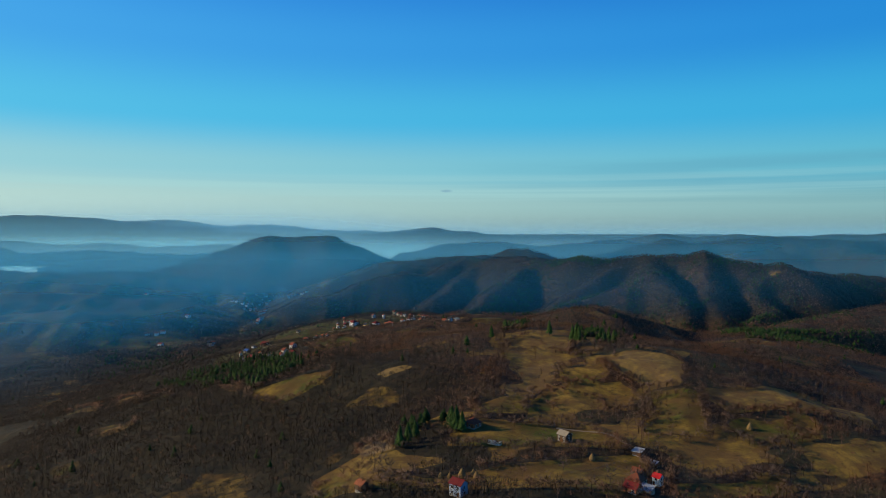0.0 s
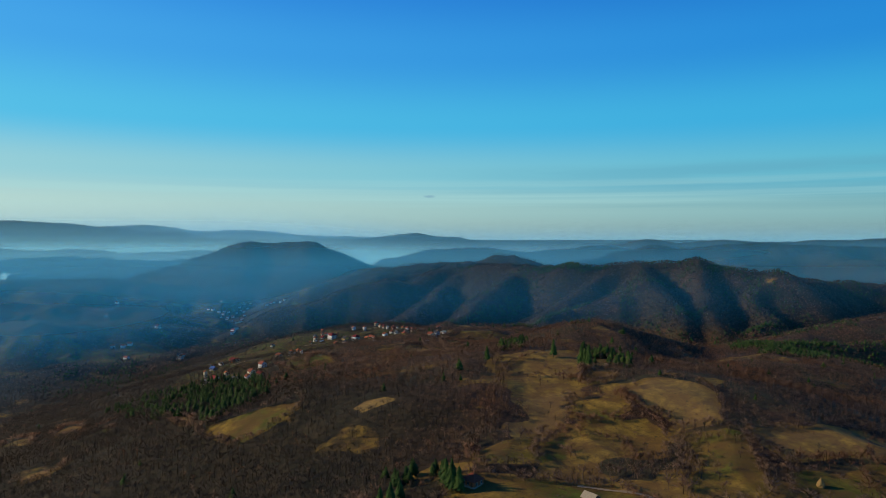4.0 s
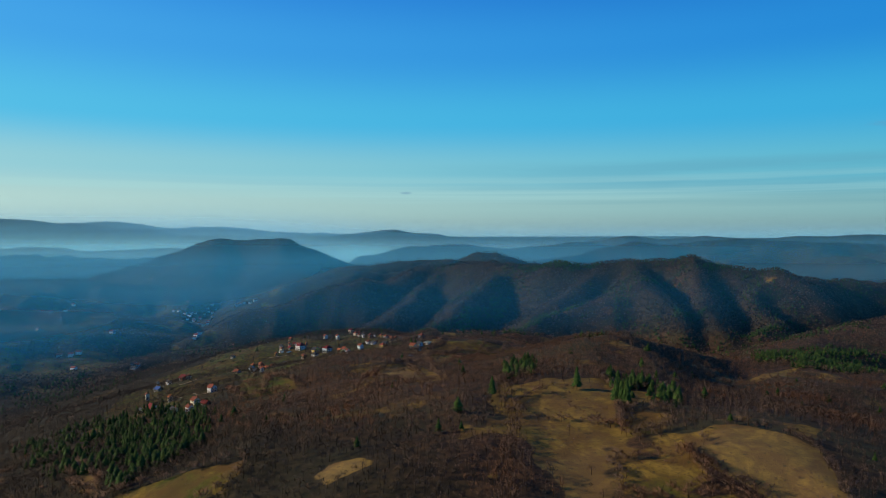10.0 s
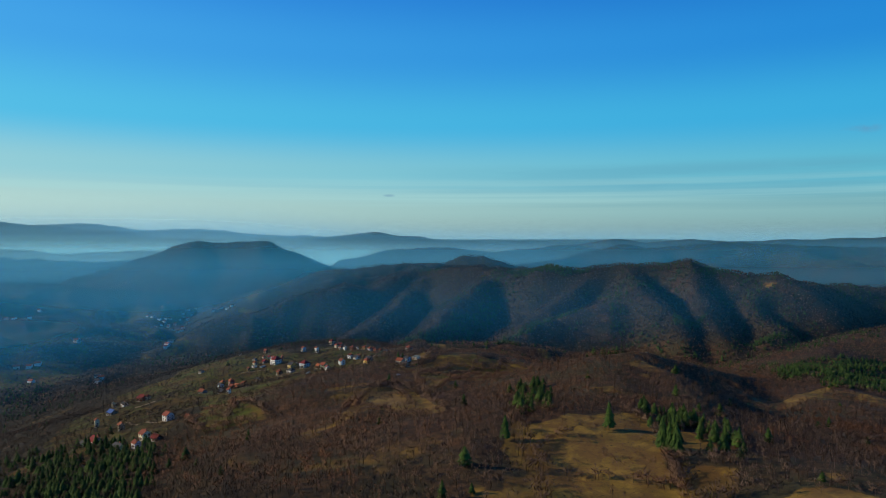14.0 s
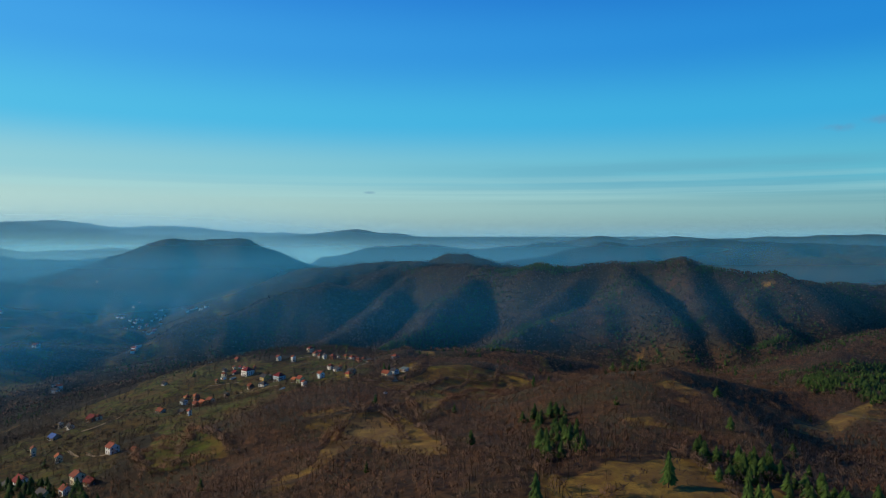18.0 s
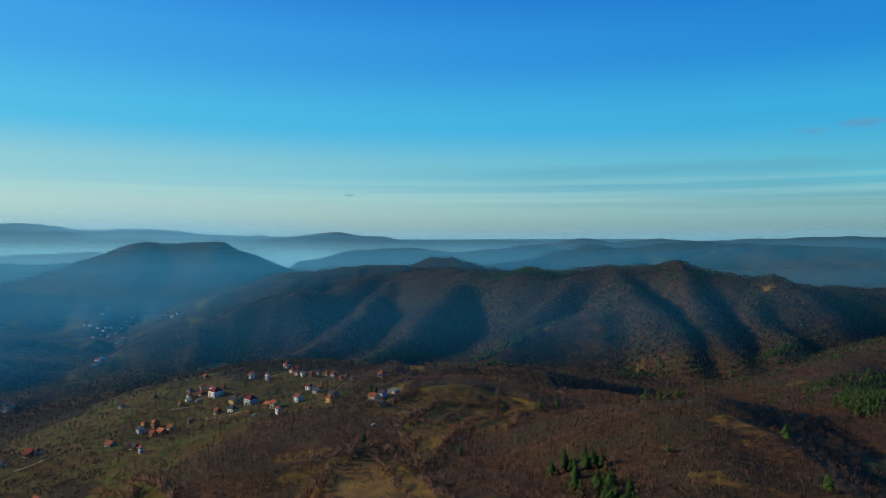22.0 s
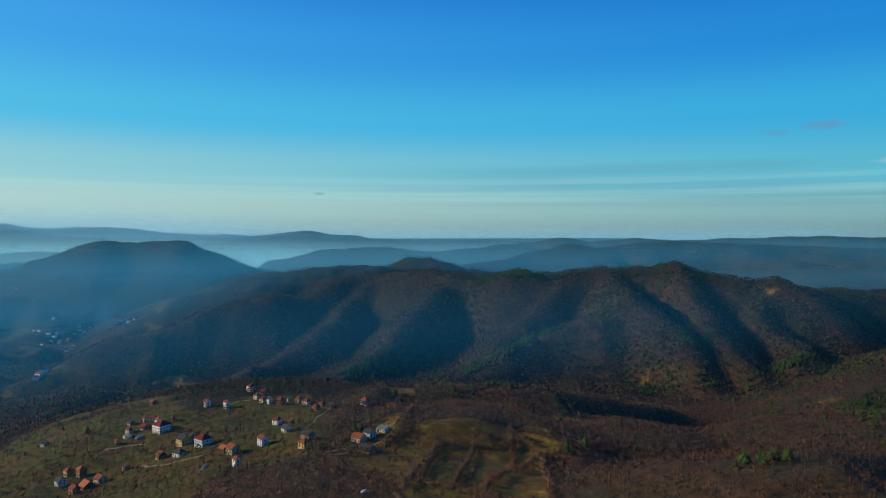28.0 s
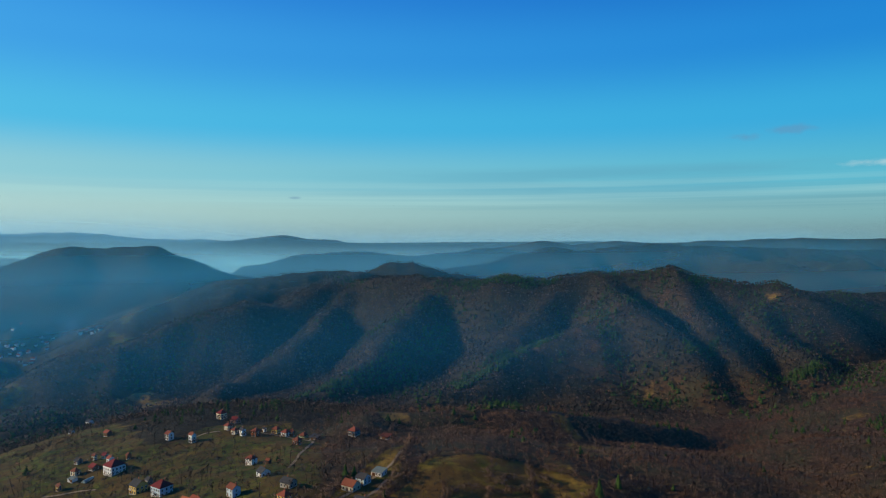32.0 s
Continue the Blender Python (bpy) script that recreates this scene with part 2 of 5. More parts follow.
# dissected plateau beyond the great ridge
ridge(90, 0.34, (600, 4300, 60), (952, 4300, 119), (1264, 4300, 157), (1420, 4300, 190), (1492, 4300, 227), (1586, 4300, 190), (1831, 4350, 211), (2139, 4350, 232), (2610, 4350, 216), (3233, 4350, 196), (4200, 4350, 175))
ridge(70, 0.36, (1900, 4300, 205), (1880, 3800, 150), (1820, 3300, 110))
ridge(70, 0.36, (2500, 4300, 205), (2420, 3800, 160), (2300, 3250, 118))
ridge(70, 0.36, (3100, 4300, 195), (2950, 3700, 160), (2750, 3100, 120))
ridge(70, 0.36, (1400, 4250, 180), (1350, 3900, 110), (1300, 3500, 70))
ridge(80, 0.3, (1300, 2500, 80), (1700, 2600, 105), (2400, 2500, 130))


def floor_height(x, y):
    left = 14 - 82 * step(1100, 2900, y)
    right = 58 - 10 * step(2600, 3600, y)
    return left + (right - left) * step(-620, 320, x - 0.12 * (y - 1500))


def relief(x, y):
    x, y = np.asarray(x, float), np.asarray(y, float)
    wx = x + 14 * wave(x, y, 120, 5) * step(1200, 1700, y)
    wy = y + 14 * wave(x, y, 120, 6) * step(1200, 1700, y)
    soft = 6.0
    total = np.exp(floor_height(wx, wy) / soft - 10)
    for r, slope, knots in RIDGES:
        best = np.full(x.shape, -400.0)
        for (ax, ay, az), (bx, by, bz) in zip(knots, knots[1:]):
            dx, dy = bx - ax, by - ay
            t = np.clip(((wx - ax) * dx + (wy - ay) * dy) / (dx * dx + dy * dy), 0, 1)
            d2 = (wx - ax - t * dx) ** 2 + (wy - ay - t * dy) ** 2
            np.maximum(best, az + (bz - az) * t - slope * (np.sqrt(d2 + r * r) - r), out=best)
        total += np.exp(np.clip(best / soft - 10, -60, 60))
    z = soft * (np.log(total) + 10)
    far = step(1150, 1700, y)
    gully = 1 - 2 * np.abs(wave(x, y, 170, 11)) + 0.5 * (1 - 2 * np.abs(wave(x, y, 80, 12))) - 0.34 * (2 * np.abs(wave(x, y, 42, 13)) - 0.7)
    folds = np.abs(wave(x, y, 420, 15)) + 0.5 * np.abs(wave(x, y, 190, 16))
    z = z - 70 * (folds - 0.25) * step(2700, 3100, y) * step(4340, 4240, y) * step(700, 1200, x)
    z = z + far * 7 * (gully - 0.6) + rough(x, y, 90, 21, 4) * (1.6 + 2.5 * far) - (1 - far) * 2.2 * (2 * np.abs(wave(x, y, 64, 14)) - 0.7) + rough(x, y, 14, 31, 2) * 0.35
    return z


def flat_mesh(name, verts, faces, mats, smooth=True):
    me = bpy.data.meshes.new(name)
    verts, faces = np.asarray(verts, np.float32), np.asarray(faces, np.int32)
    k = faces.shape[1]
    me.vertices.add(len(verts))
    me.vertices.foreach_set("co", verts.ravel())
    me.loops.add(faces.size)
    me.loops.foreach_set("vertex_index", faces.ravel())
    me.polygons.add(len(faces))
    me.polygons.foreach_set("loop_start", np.arange(0, faces.size, k, dtype=np.int32))
    if smooth:
        me.polygons.foreach_set("use_smooth", np.ones(len(faces), bool))
    for m in mats:
        me.materials.append(m)
    me.update(calc_edges=True)
    return me


def point_values(me, name, values):
    me.attributes.new(name, "FLOAT", "POINT").data.foreach_set("value", np.asarray(values, np.float32).ravel())


def grid_faces(rows, cols):
    i = np.arange((rows - 1) * cols).reshape(rows - 1, cols)[:, :-1].ravel()
    return np.stack([i, i + 1, i + cols + 1, i + cols], 1)


# ---------------------------------------------------------------- materials
def material(name, build):
    m = bpy.data.materials.new(name)
    m.use_nodes = True
    nt = m.node_tree
    nt.nodes.clear()
    build(nt, nt.nodes.new, nt.links.new)
    return m


def noise_node(N, Lk, vec, scale, detail=4, rough_=0.55):
    n = N("ShaderNodeTexNoise")
    n.inputs["Scale"].default_value, n.inputs["Detail"].default_value, n.inputs["Roughness"].default_value = scale, detail, rough_
    Lk(vec, n.inputs["Vector"])
    return n.outputs[0]


def spread(N, Lk, value, lo, hi):
    r = N("ShaderNodeMapRange")
    r.interpolation_type = "SMOOTHSTEP"
    r.inputs[1].default_value, r.inputs[2].default_value = lo, hi
    Lk(value, r.inputs[0])
    return r.outputs[0]


def blend(N, Lk, fac, a, b, mode="MIX"):
    m = N("ShaderNodeMix")
    m.data_type, m.blend_type = "RGBA", mode
    for sock, v in ((m.inputs[0], fac), (m.inputs[6], a), (m.inputs[7], b)):
        if isinstance(v, tuple):
            sock.default_value = (*v, 1)
        elif isinstance(v, (int, float)):
            sock.default_value = v
        else:
            Lk(v, sock)
    return m.outputs[2]


def finish(N, Lk, colour, rough_=0.9, bump=None, strength=0.4, distance=0.3):
    out, bsdf = N("ShaderNodeOutputMaterial"), N("ShaderNodeBsdfPrincipled")
    bsdf.inputs["Roughness"].default_value = rough_
    bsdf.inputs["Specular IOR Level"].default_value = 0.15
    Lk(colour, bsdf.inputs["Base Color"]), Lk(bsdf.outputs[0], out.inputs[0])
    if bump is not None:
        b = N("ShaderNodeBump")
        b.inputs["Strength"].default_value, b.inputs["Distance"].default_value = strength, distance
        Lk(bump, b.inputs["Height"]), Lk(b.outputs[0], bsdf.inputs["Normal"])
    return bsdf


def attribute(N, name):
    a = N("ShaderNodeAttribute")
    a.attribute_name = name
    return a.outputs["Fac"]


def ground_nodes(nt, N, Lk):
    pos = N("ShaderNodeNewGeometry").outputs["Position"]
    fine, mid, wide = noise_node(N, Lk, pos, 0.9, 5, 0.65), noise_node(N, Lk, pos, 0.11, 5, 0.6), noise_node(N, Lk, pos, 0.018, 4)
    litter = blend(N, Lk, spread(N, Lk, mid, 0.35, 0.7), (0.052, 0.032, 0.018), (0.125, 0.062, 0.029))
    litter = blend(N, Lk, spread(N, Lk, wide, 0.42, 0.65), litter, (0.060, 0.055, 0.026))
    # olive litter, darkened in its colour to hold the shade of back-lit woods
    shaded_olive = blend(N, Lk, spread(N, Lk, mid, 0.35, 0.7), (0.020, 0.021, 0.011), (0.054, 0.043, 0.022))
    litter = blend(N, Lk, attribute(N, "shaded_share"), litter, shaded_olive)
    # random dark mottling put into the litter colour to mimic the tree canopy
    canopy_mottle = noise_node(N, Lk, pos, 0.24, 4, 0.75)
    litter = blend(N, Lk, spread(N, Lk, canopy_mottle, 0.42, 0.62), litter, blend(N, Lk, 0.6, litter, (0.022, 0.017, 0.012)))
    dry = blend(N, Lk, spread(N, Lk, mid, 0.3, 0.72), (0.145, 0.094, 0.017), (0.31, 0.196, 0.035))
    green = blend(N, Lk, spread(N, Lk, mid, 0.3, 0.7), (0.034, 0.054, 0.008), (0.092, 0.110, 0.016))
    grass = blend(N, Lk, spread(N, Lk, attribute(N, "tone"), 0.25, 0.8), dry, green)
    mow = N("ShaderNodeTexWave")
    mow.inputs["Scale"].default_value, mow.inputs["Distortion"].default_value, mow.inputs["Detail"].default_value, mow.inputs["Detail Scale"].default_value = 0.022, 26, 4, 1.2
    Lk(pos, mow.inputs["Vector"])
    grass = blend(N, Lk, spread(N, Lk, mow.outputs[1], 0.62, 0.9), grass, blend(N, Lk, 0.4, grass, (0.10, 0.062, 0.022)))
    grass = blend(N, Lk, spread(N, Lk, fine, 0.52, 0.72), grass, (0.085, 0.058, 0.024))
    bracken = noise_node(N, Lk, pos, 0.045, 6, 0.68)
    grass = blend(N, Lk, spread(N, Lk, bracken, 0.43, 0.57), grass, blend(N, Lk, 0.65, grass, (0.110, 0.056, 0.020)))
    tuft = noise_node(N, Lk, pos, 0.32, 3, 0.7)
    grass = blend(N, Lk, spread(N, Lk, tuft, 0.6, 0.72), grass, (0.060, 0.048, 0.018))
    soil = blend(N, Lk, attribute(N, "bare"), grass, (0.30, 0.21, 0.11))
    edge = N("ShaderNodeMath")
    edge.operation = "ADD"
    Lk(attribute(N, "open"), edge.inputs[0])
    jit = N("ShaderNodeMapRange")
    jit.inputs[3].default_value, jit.inputs[4].default_value = -0.22, 0.22
    Lk(mid, jit.inputs[0]), Lk(jit.outputs[0], edge.inputs[1])
    col = blend(N, Lk, spread(N, Lk, edge.outputs[0], 0.35, 0.65), litter, soil)
    finish(N, Lk, col, 0.95, fine, 0.6, 0.5)


def foliage_nodes(dark, light, trunk=None):
    def build(nt, N, Lk):
        geo = N("ShaderNodeNewGeometry")
        tree = noise_node(N, Lk, geo.outputs["Position"], 0.16, 2, 0.6)
        twig = N("ShaderNodeMath")
        twig.operation = "MULTIPLY_ADD"
        twig.inputs[1].default_value = 0.4
        Lk(geo.outputs["Random Per Island"], twig.inputs[0]), Lk(tree, twig.inputs[2])
        col = blend(N, Lk, spread(N, Lk, twig.outputs[0], 0.35, 1.0), dark, light)
        pos = noise_node(N, Lk, geo.outputs["Position"], 0.016, 4)
        col = blend(N, Lk, spread(N, Lk, pos, 0.46, 0.66), col, blend(N, Lk, 0.7, col, trunk or dark))
        finish(N, Lk, col, 0.9)
    return build


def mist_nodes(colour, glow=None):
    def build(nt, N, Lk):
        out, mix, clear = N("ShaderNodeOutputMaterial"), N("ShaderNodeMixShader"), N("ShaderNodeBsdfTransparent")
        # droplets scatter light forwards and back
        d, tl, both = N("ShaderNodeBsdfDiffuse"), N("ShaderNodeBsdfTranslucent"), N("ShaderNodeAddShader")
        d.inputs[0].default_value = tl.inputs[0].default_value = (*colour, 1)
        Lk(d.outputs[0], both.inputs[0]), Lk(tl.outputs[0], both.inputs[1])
        # added emission brightens the mist, though nothing in it gives off light
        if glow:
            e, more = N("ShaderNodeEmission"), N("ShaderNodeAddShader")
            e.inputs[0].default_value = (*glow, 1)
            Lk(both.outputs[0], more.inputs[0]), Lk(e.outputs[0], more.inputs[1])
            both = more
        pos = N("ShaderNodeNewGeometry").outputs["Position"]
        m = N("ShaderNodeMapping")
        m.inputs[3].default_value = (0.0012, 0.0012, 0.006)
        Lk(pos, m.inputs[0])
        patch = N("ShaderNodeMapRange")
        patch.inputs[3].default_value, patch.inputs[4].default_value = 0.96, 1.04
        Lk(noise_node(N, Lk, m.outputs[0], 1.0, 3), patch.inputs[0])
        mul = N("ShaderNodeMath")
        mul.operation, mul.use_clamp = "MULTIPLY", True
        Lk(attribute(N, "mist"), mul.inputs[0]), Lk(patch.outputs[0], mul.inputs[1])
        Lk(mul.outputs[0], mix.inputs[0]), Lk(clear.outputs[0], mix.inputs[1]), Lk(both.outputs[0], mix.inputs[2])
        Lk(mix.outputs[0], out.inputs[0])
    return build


GROUND = material("hill_ground", ground_nodes)
BARK = material("russet_bare_wood", foliage_nodes((0.100, 0.070, 0.052), (0.200, 0.136, 0.096), (0.220, 0.104, 0.052)))
# grey wood whose dark colour also holds the shade of the back-lit slopes
SHADED_GREY = material("shade_darkened_grey_wood", foliage_nodes((0.034, 0.029, 0.025), (0.090, 0.075, 0.060), (0.060, 0.048, 0.034)))
PINE = material("conifer_needles", foliage_nodes((0.018, 0.042, 0.010), (0.058, 0.104, 0.022)))
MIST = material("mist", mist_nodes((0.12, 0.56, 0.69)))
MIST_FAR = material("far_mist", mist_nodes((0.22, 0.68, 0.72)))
# these two glow: emission added to lift the haze at the horizon
GLOW_MIST_LOW = material("glow_backdrop_mist", mist_nodes((0.60, 0.86, 0.82), (0.20, 0.29, 0.27)))
GLOW_MIST_BLUE = material("glow_backdrop_mist_blue", mist_nodes((0.34, 0.60, 0.66), (0.09, 0.19, 0.22)))
SMOKE = material("smoke", mist_nodes((0.55, 0.72, 0.75)))


# ---------------------------------------------------------------- land cover
MEADOWS, STANDS = [], []


def meadow(openness, greenness, bareness, *rim):
    """Open land inside a rim of x, y corners."""
    MEADOWS.append((rim, openness, greenness, bareness))


def conifers(share, *rim):
    STANDS.append((rim, share))


meadow(0.52, 0.15, 0.05, (-70, 345), (0, 418), (19, 544), (60, 640), (134, 645), (150, 545), (255, 480), (277, 428), (235, 330), (100, 280), (-60, 310))
meadow(0.95, 0.35, 0, (18, 423), (52, 448), (80, 463), (54, 429), (52, 410), (24, 408))
meadow(1, 0.95, 0, (54, 428), (76, 457), (75, 438), (70, 414), (54, 412))
meadow(1, 0.5, 0, (88, 499), (122, 497), (123, 474), (95, 463), (82, 470))
meadow(0.9, 0.2, 0, (87, 462), (127, 465), (132, 449), (122, 415), (101, 413), (105, 438), (81, 442))
meadow(1, 0.12, 0.2, (122, 497), (154, 524), (177, 501), (179, 480), (161, 440), (142, 447), (127, 478))
meadow(0.95, 0.1, 0.1, (175, 438), (210, 442), (268, 473), (217, 403), (174, 398), (169, 420))
meadow(1, 1, 0, (192, 387), (206, 390), (200, 372), (189, 373))
meadow(0.9, 0.4, 0, (170, 389), (193, 388), (226, 395), (213, 365), (170, 351), (163, 370))
meadow(0.75, 0.6, 0, (139, 441), (169, 432), (160, 399), (150, 362), (111, 357), (122, 403))
meadow(1, 0.5, 0, (6, 398), (37, 394), (65, 386), (86, 382), (97, 356), (98, 349), (2, 360))
meadow(0.62, 0, 0.15, (34, 491), (92, 521), (81, 465), (43, 438), (19, 431))
meadow(0.85, 0.05, 0.1, (56, 587), (122, 639), (125, 611), (104, 535), (82, 555), (58, 562))
meadow(0.0, 0, 0, (164, 452), (204, 450), (269, 480), (282, 528), (235, 537), (190, 508))
meadow(0.7, 0.4, 0, (115, 569), (137, 550), (121, 524), (103, 525))
meadow(0.8, 0.2, 0.1, (269, 783), (451, 914), (442, 898), (276, 755))
meadow(1, 0.4, 0, (-66, 339), (-18, 315), (104, 345), (102, 319), (77, 281), (-61, 313))
meadow(0.95, 0.65, 0, (108, 304), (169, 320), (158, 300), (101, 284))
meadow(1, 0.05, 0.8, (-50, 380), (-32, 382), (-27, 367), (-45, 363))
meadow(1, 0.5, 0, (-162, 541), (-132, 541), (-90, 541), (-90, 526), (-107, 504), (-123, 496), (-155, 523))
meadow(1, 0.1, 0.3, (-226, 648), (-180, 579), (-171, 554), (-197, 583))
meadow(1, 1, 0, (-295, 667), (-280, 667), (-253, 608), (-293, 652))
meadow(1, 0.4, 0, (-419, 742), (-381, 721), (-355, 671), (-410, 712))
meadow(1, 0.4, 0, (-371, 746), (-337, 726), (-301, 655), (-340, 672))
meadow(0.9, 0.2, 0.2, (-290, 544), (-262, 554), (-254, 541), (-278, 530))
meadow(0.6, 0.1, 0.3, (-67, 517), (-31, 516), (-23, 508), (-45, 493), (-61, 482))
meadow(1, 0, 0.9, (-46, 382), (-38, 392), (-26, 394), (-32, 386), (-41, 376))
meadow(1, 0.85, 0, (-163, 800), (-132, 793), (-127, 765), (-155, 771))
meadow(0.95, 0.25, 0.1, (-47, 699), (-33, 811), (1, 835), (14, 773), (25, 715), (22, 680), (-3, 706), (-24, 734), (-35, 702))
meadow(1, 0.3, 0.2, (-32, 778), (-26, 811), (-6, 818), (-1, 790), (2, 759), (5, 732), (-35, 744))
meadow(0.95, 0.8, 0, (-164, 796), (-167, 852), (-148, 850), (-108, 791), (-95, 760), (-143, 758))
meadow(0.6, 0.85, 0, (-357, 1790), (-322, 1257), (-393, 1227), (-244, 954), (-154, 846), (-114, 859), (-92, 916), (-77, 1037), (-127, 1184))
meadow(0.57, 0.85, 0, (-256, 1208), (-221, 1252), (-147, 1222), (-95, 1265), (-27, 1234), (-6, 1164), (-11, 1027), (-27, 998), (-68, 991), (-129, 1060), (-184, 1057), (-246, 1135))
meadow(0.62, 0.85, 0, (-95, 1265), (-27, 1234), (-6, 1164), (-27, 1028), (-75, 1103), (-107, 1186))
meadow(0.95, 0.45, 0, (-11, 1027), (12, 1073), (63, 1152), (29, 1037), (3, 1005), (-5, 999))
meadow(0.95, 0.35, 0, (-27, 991), (3, 999), (38, 1043), (62, 1081), (119, 1070), (145, 1049), (155, 1029), (132, 1010), (85, 865), (45, 907), (17, 930), (-13, 966))
meadow(1, 0.25, 0.1, (126, 1069), (114, 1029), (85, 1027), (100, 1069))
meadow(1, 0.8, 0, (-158, 830), (-157, 854), (-145, 852), (-130, 800))
meadow(0.45, 0, 0.1, (435, 1543), (505, 1547), (504, 1527), (464, 1505), (417, 1506))
meadow(1, 0.2, 0.5, (-344, 1921), (-281, 1942), (-278, 1926), (-336, 1908))
meadow(0.9, 0.6, 0.1, (-308, 1919), (-250, 1925), (-241, 1888), (-292, 1882))
meadow(0.75, 0, 0, (880, 1782), (902, 1760), (917, 1736), (872, 1745))
meadow(0.9, 0.1, 0.2, (171, 1033), (202, 1048), (209, 1045), (172, 1025))
meadow(0.9, 0.1, 0.2, (45, 1271), (86, 1298), (72, 1229), (46, 1229))
meadow(0.45, 0, 0.1, (361, 1717), (382, 1646), (385, 1639), (339, 1623))
meadow(0.4, 0, 0.1, (674, 1618), (791, 1720), (647, 1532), (614, 1528))
meadow(0.9, 0.5, 0, (13, 895), (59, 1025), (125, 1049), (133, 1018), (64, 914), (18, 784))
meadow(0.52, 0.85, 0, (-329, 905), (-365, 1148), (-237, 993), (-168, 786), (-189, 744), (-258, 784))

# stands of conifers
conifers(0.45, (-291, 833), (-228, 800), (-168, 750), (-133, 604), (-153, 544), (-183, 596), (-249, 731))
conifers(0.2, (-357, 874), (-305, 856), (-239, 667), (-262, 658))
conifers(0.85, (-24, 403), (-8, 406), (-8, 395), (-21, 391), (-23, 383))
conifers(0.85, (1, 410), (9, 408), (9, 388), (2, 384))
conifers(0.35, (139, 683), (137, 647), (162, 641), (149, 562), (128, 564), (118, 588))
conifers(0.2, (-366, 830), (-265, 769), (-202, 729), (-142, 673), (-129, 596), (-178, 608), (-209, 599), (-278, 680))
conifers(0.35, (76, 752), (100, 751), (84, 659), (65, 655))
conifers(0.35, (62, 665), (78, 690), (96, 706), (78, 649), (62, 643))
conifers(0.4, (125, 609), (144, 619), (122, 576), (114, 583))
conifers(0.8, (10, 1653), (114, 1745), (227, 1902), (285, 1949), (239, 1847), (162, 1723), (97, 1683), (28, 1645))
conifers(0.75, (202, 1671), (314, 1705), (449, 1776), (397, 1657), (283, 1601), (200, 1570))
conifers(0.85, (557, 1568), (656, 1600), (620, 1553), (551, 1540))
conifers(0.8, (657, 1517), (722, 1494), (816, 1506), (680, 1443))
conifers(0.25, (580, 1242), (693, 1285), (401, 994), (526, 1173))
conifers(0.8, (232, 1554), (293, 1544), (184, 1236), (150, 1247))
conifers(0.8, (155, 831), (189, 837), (180, 823), (156, 824))
conifers(0.35, (442, 1539), (530, 1504), (503, 1459), (458, 1460))
conifers(0.4, (519, 1775), (507, 1652), (461, 1578), (442, 1604))
conifers(0.85, (598, 1788), (662, 1839), (602, 1750), (541, 1700))
conifers(0.9, (300, 2110), (434, 1992), (524, 1935), (560, 1925), (433, 1932), (340, 2014))
conifers(0.75, (752, 1847), (796, 1883), (850, 1855), (780, 1835))
conifers(0.8, (920, 1806), (927, 1774), (952, 1745), (934, 1750))
conifers(0.3, (444, 953), (522, 1010), (700, 1060), (637, 967), (596, 907), (530, 908), (393, 868))
conifers(0.75, (-50, 1328), (-19, 1771), (50, 1660), (60, 1690), (-20, 1630))

conifers(0.7, (429, 1001), (693, 1261), (766, 1306), (413, 920), (398, 943))
conifers(0.7, (607, 1253), (688, 1282), (813, 1304), (476, 874), (410, 869))


def inside(x, y, rim):
    """Metres inside (+) or outside (-) a closed rim."""
    d2, odd = np.full(x.shape, 1e12), np.zeros(x.shape, bool)
    for (ax, ay), (bx, by) in zip(rim, rim[1:] + rim[:1]):
        dx, dy = bx - ax, by - ay
        t = np.clip(((x - ax) * dx + (y - ay) * dy) / (dx * dx + dy * dy + 1e-9), 0, 1)
        d2 = np.minimum(d2, (x - ax - t * dx) ** 2 + (y - ay - t * dy) ** 2)
        odd ^= ((ay > y) != (by > y)) & (x < ax + (y - ay) * dx / (dy if dy else 1e-9))
    return np.where(odd, 1, -1) * np.sqrt(d2)


def near_rim(x, y, rim, pad=25):
    xs, ys = [p[0] for p in rim], [p[1] for p in rim]
    return np.flatnonzero((x > min(xs) - pad) & (x < max(xs) + pad) & (y > min(ys) - pad) & (y < max(ys) + pad))


def stand_share(x, y):
    share = 0.004 + 0.3 * step(0.05, 0.4, rough(x, y, 120, 130, 3)) * step(1150, 1500, y)
    wob = rough(x, y, 26, 44, 2) * 6
    for rim, s in STANDS:
        i = near_rim(x, y, rim)
        share[i] = np.maximum(share[i], s * step(-4, 6, inside(x[i], y[i], rim) + wob[i]))
    return share


def russet(x, y):
    """Share of brown-leaved beech and oak; the rest is grey wood over olive litter, both darkened to hold the left
    slopes' shade.
    """
    side = 15 - 0.8 * np.clip(y - 480, 0, 250) + 0.42 * np.maximum(y - 730, 0)
    side = np.where(y > 1400, 420, side)
    k = step(-55, 55, x - side + 70 * rough(x, y, 150, 120, 3))
    return np.where(y > 1400, (0.32 + 0.5 * k * step(-0.2, 0.3, rough(x, y, 130, 125, 3))) * step(2900, 2200, y), 0.06 + 0.88 * k)


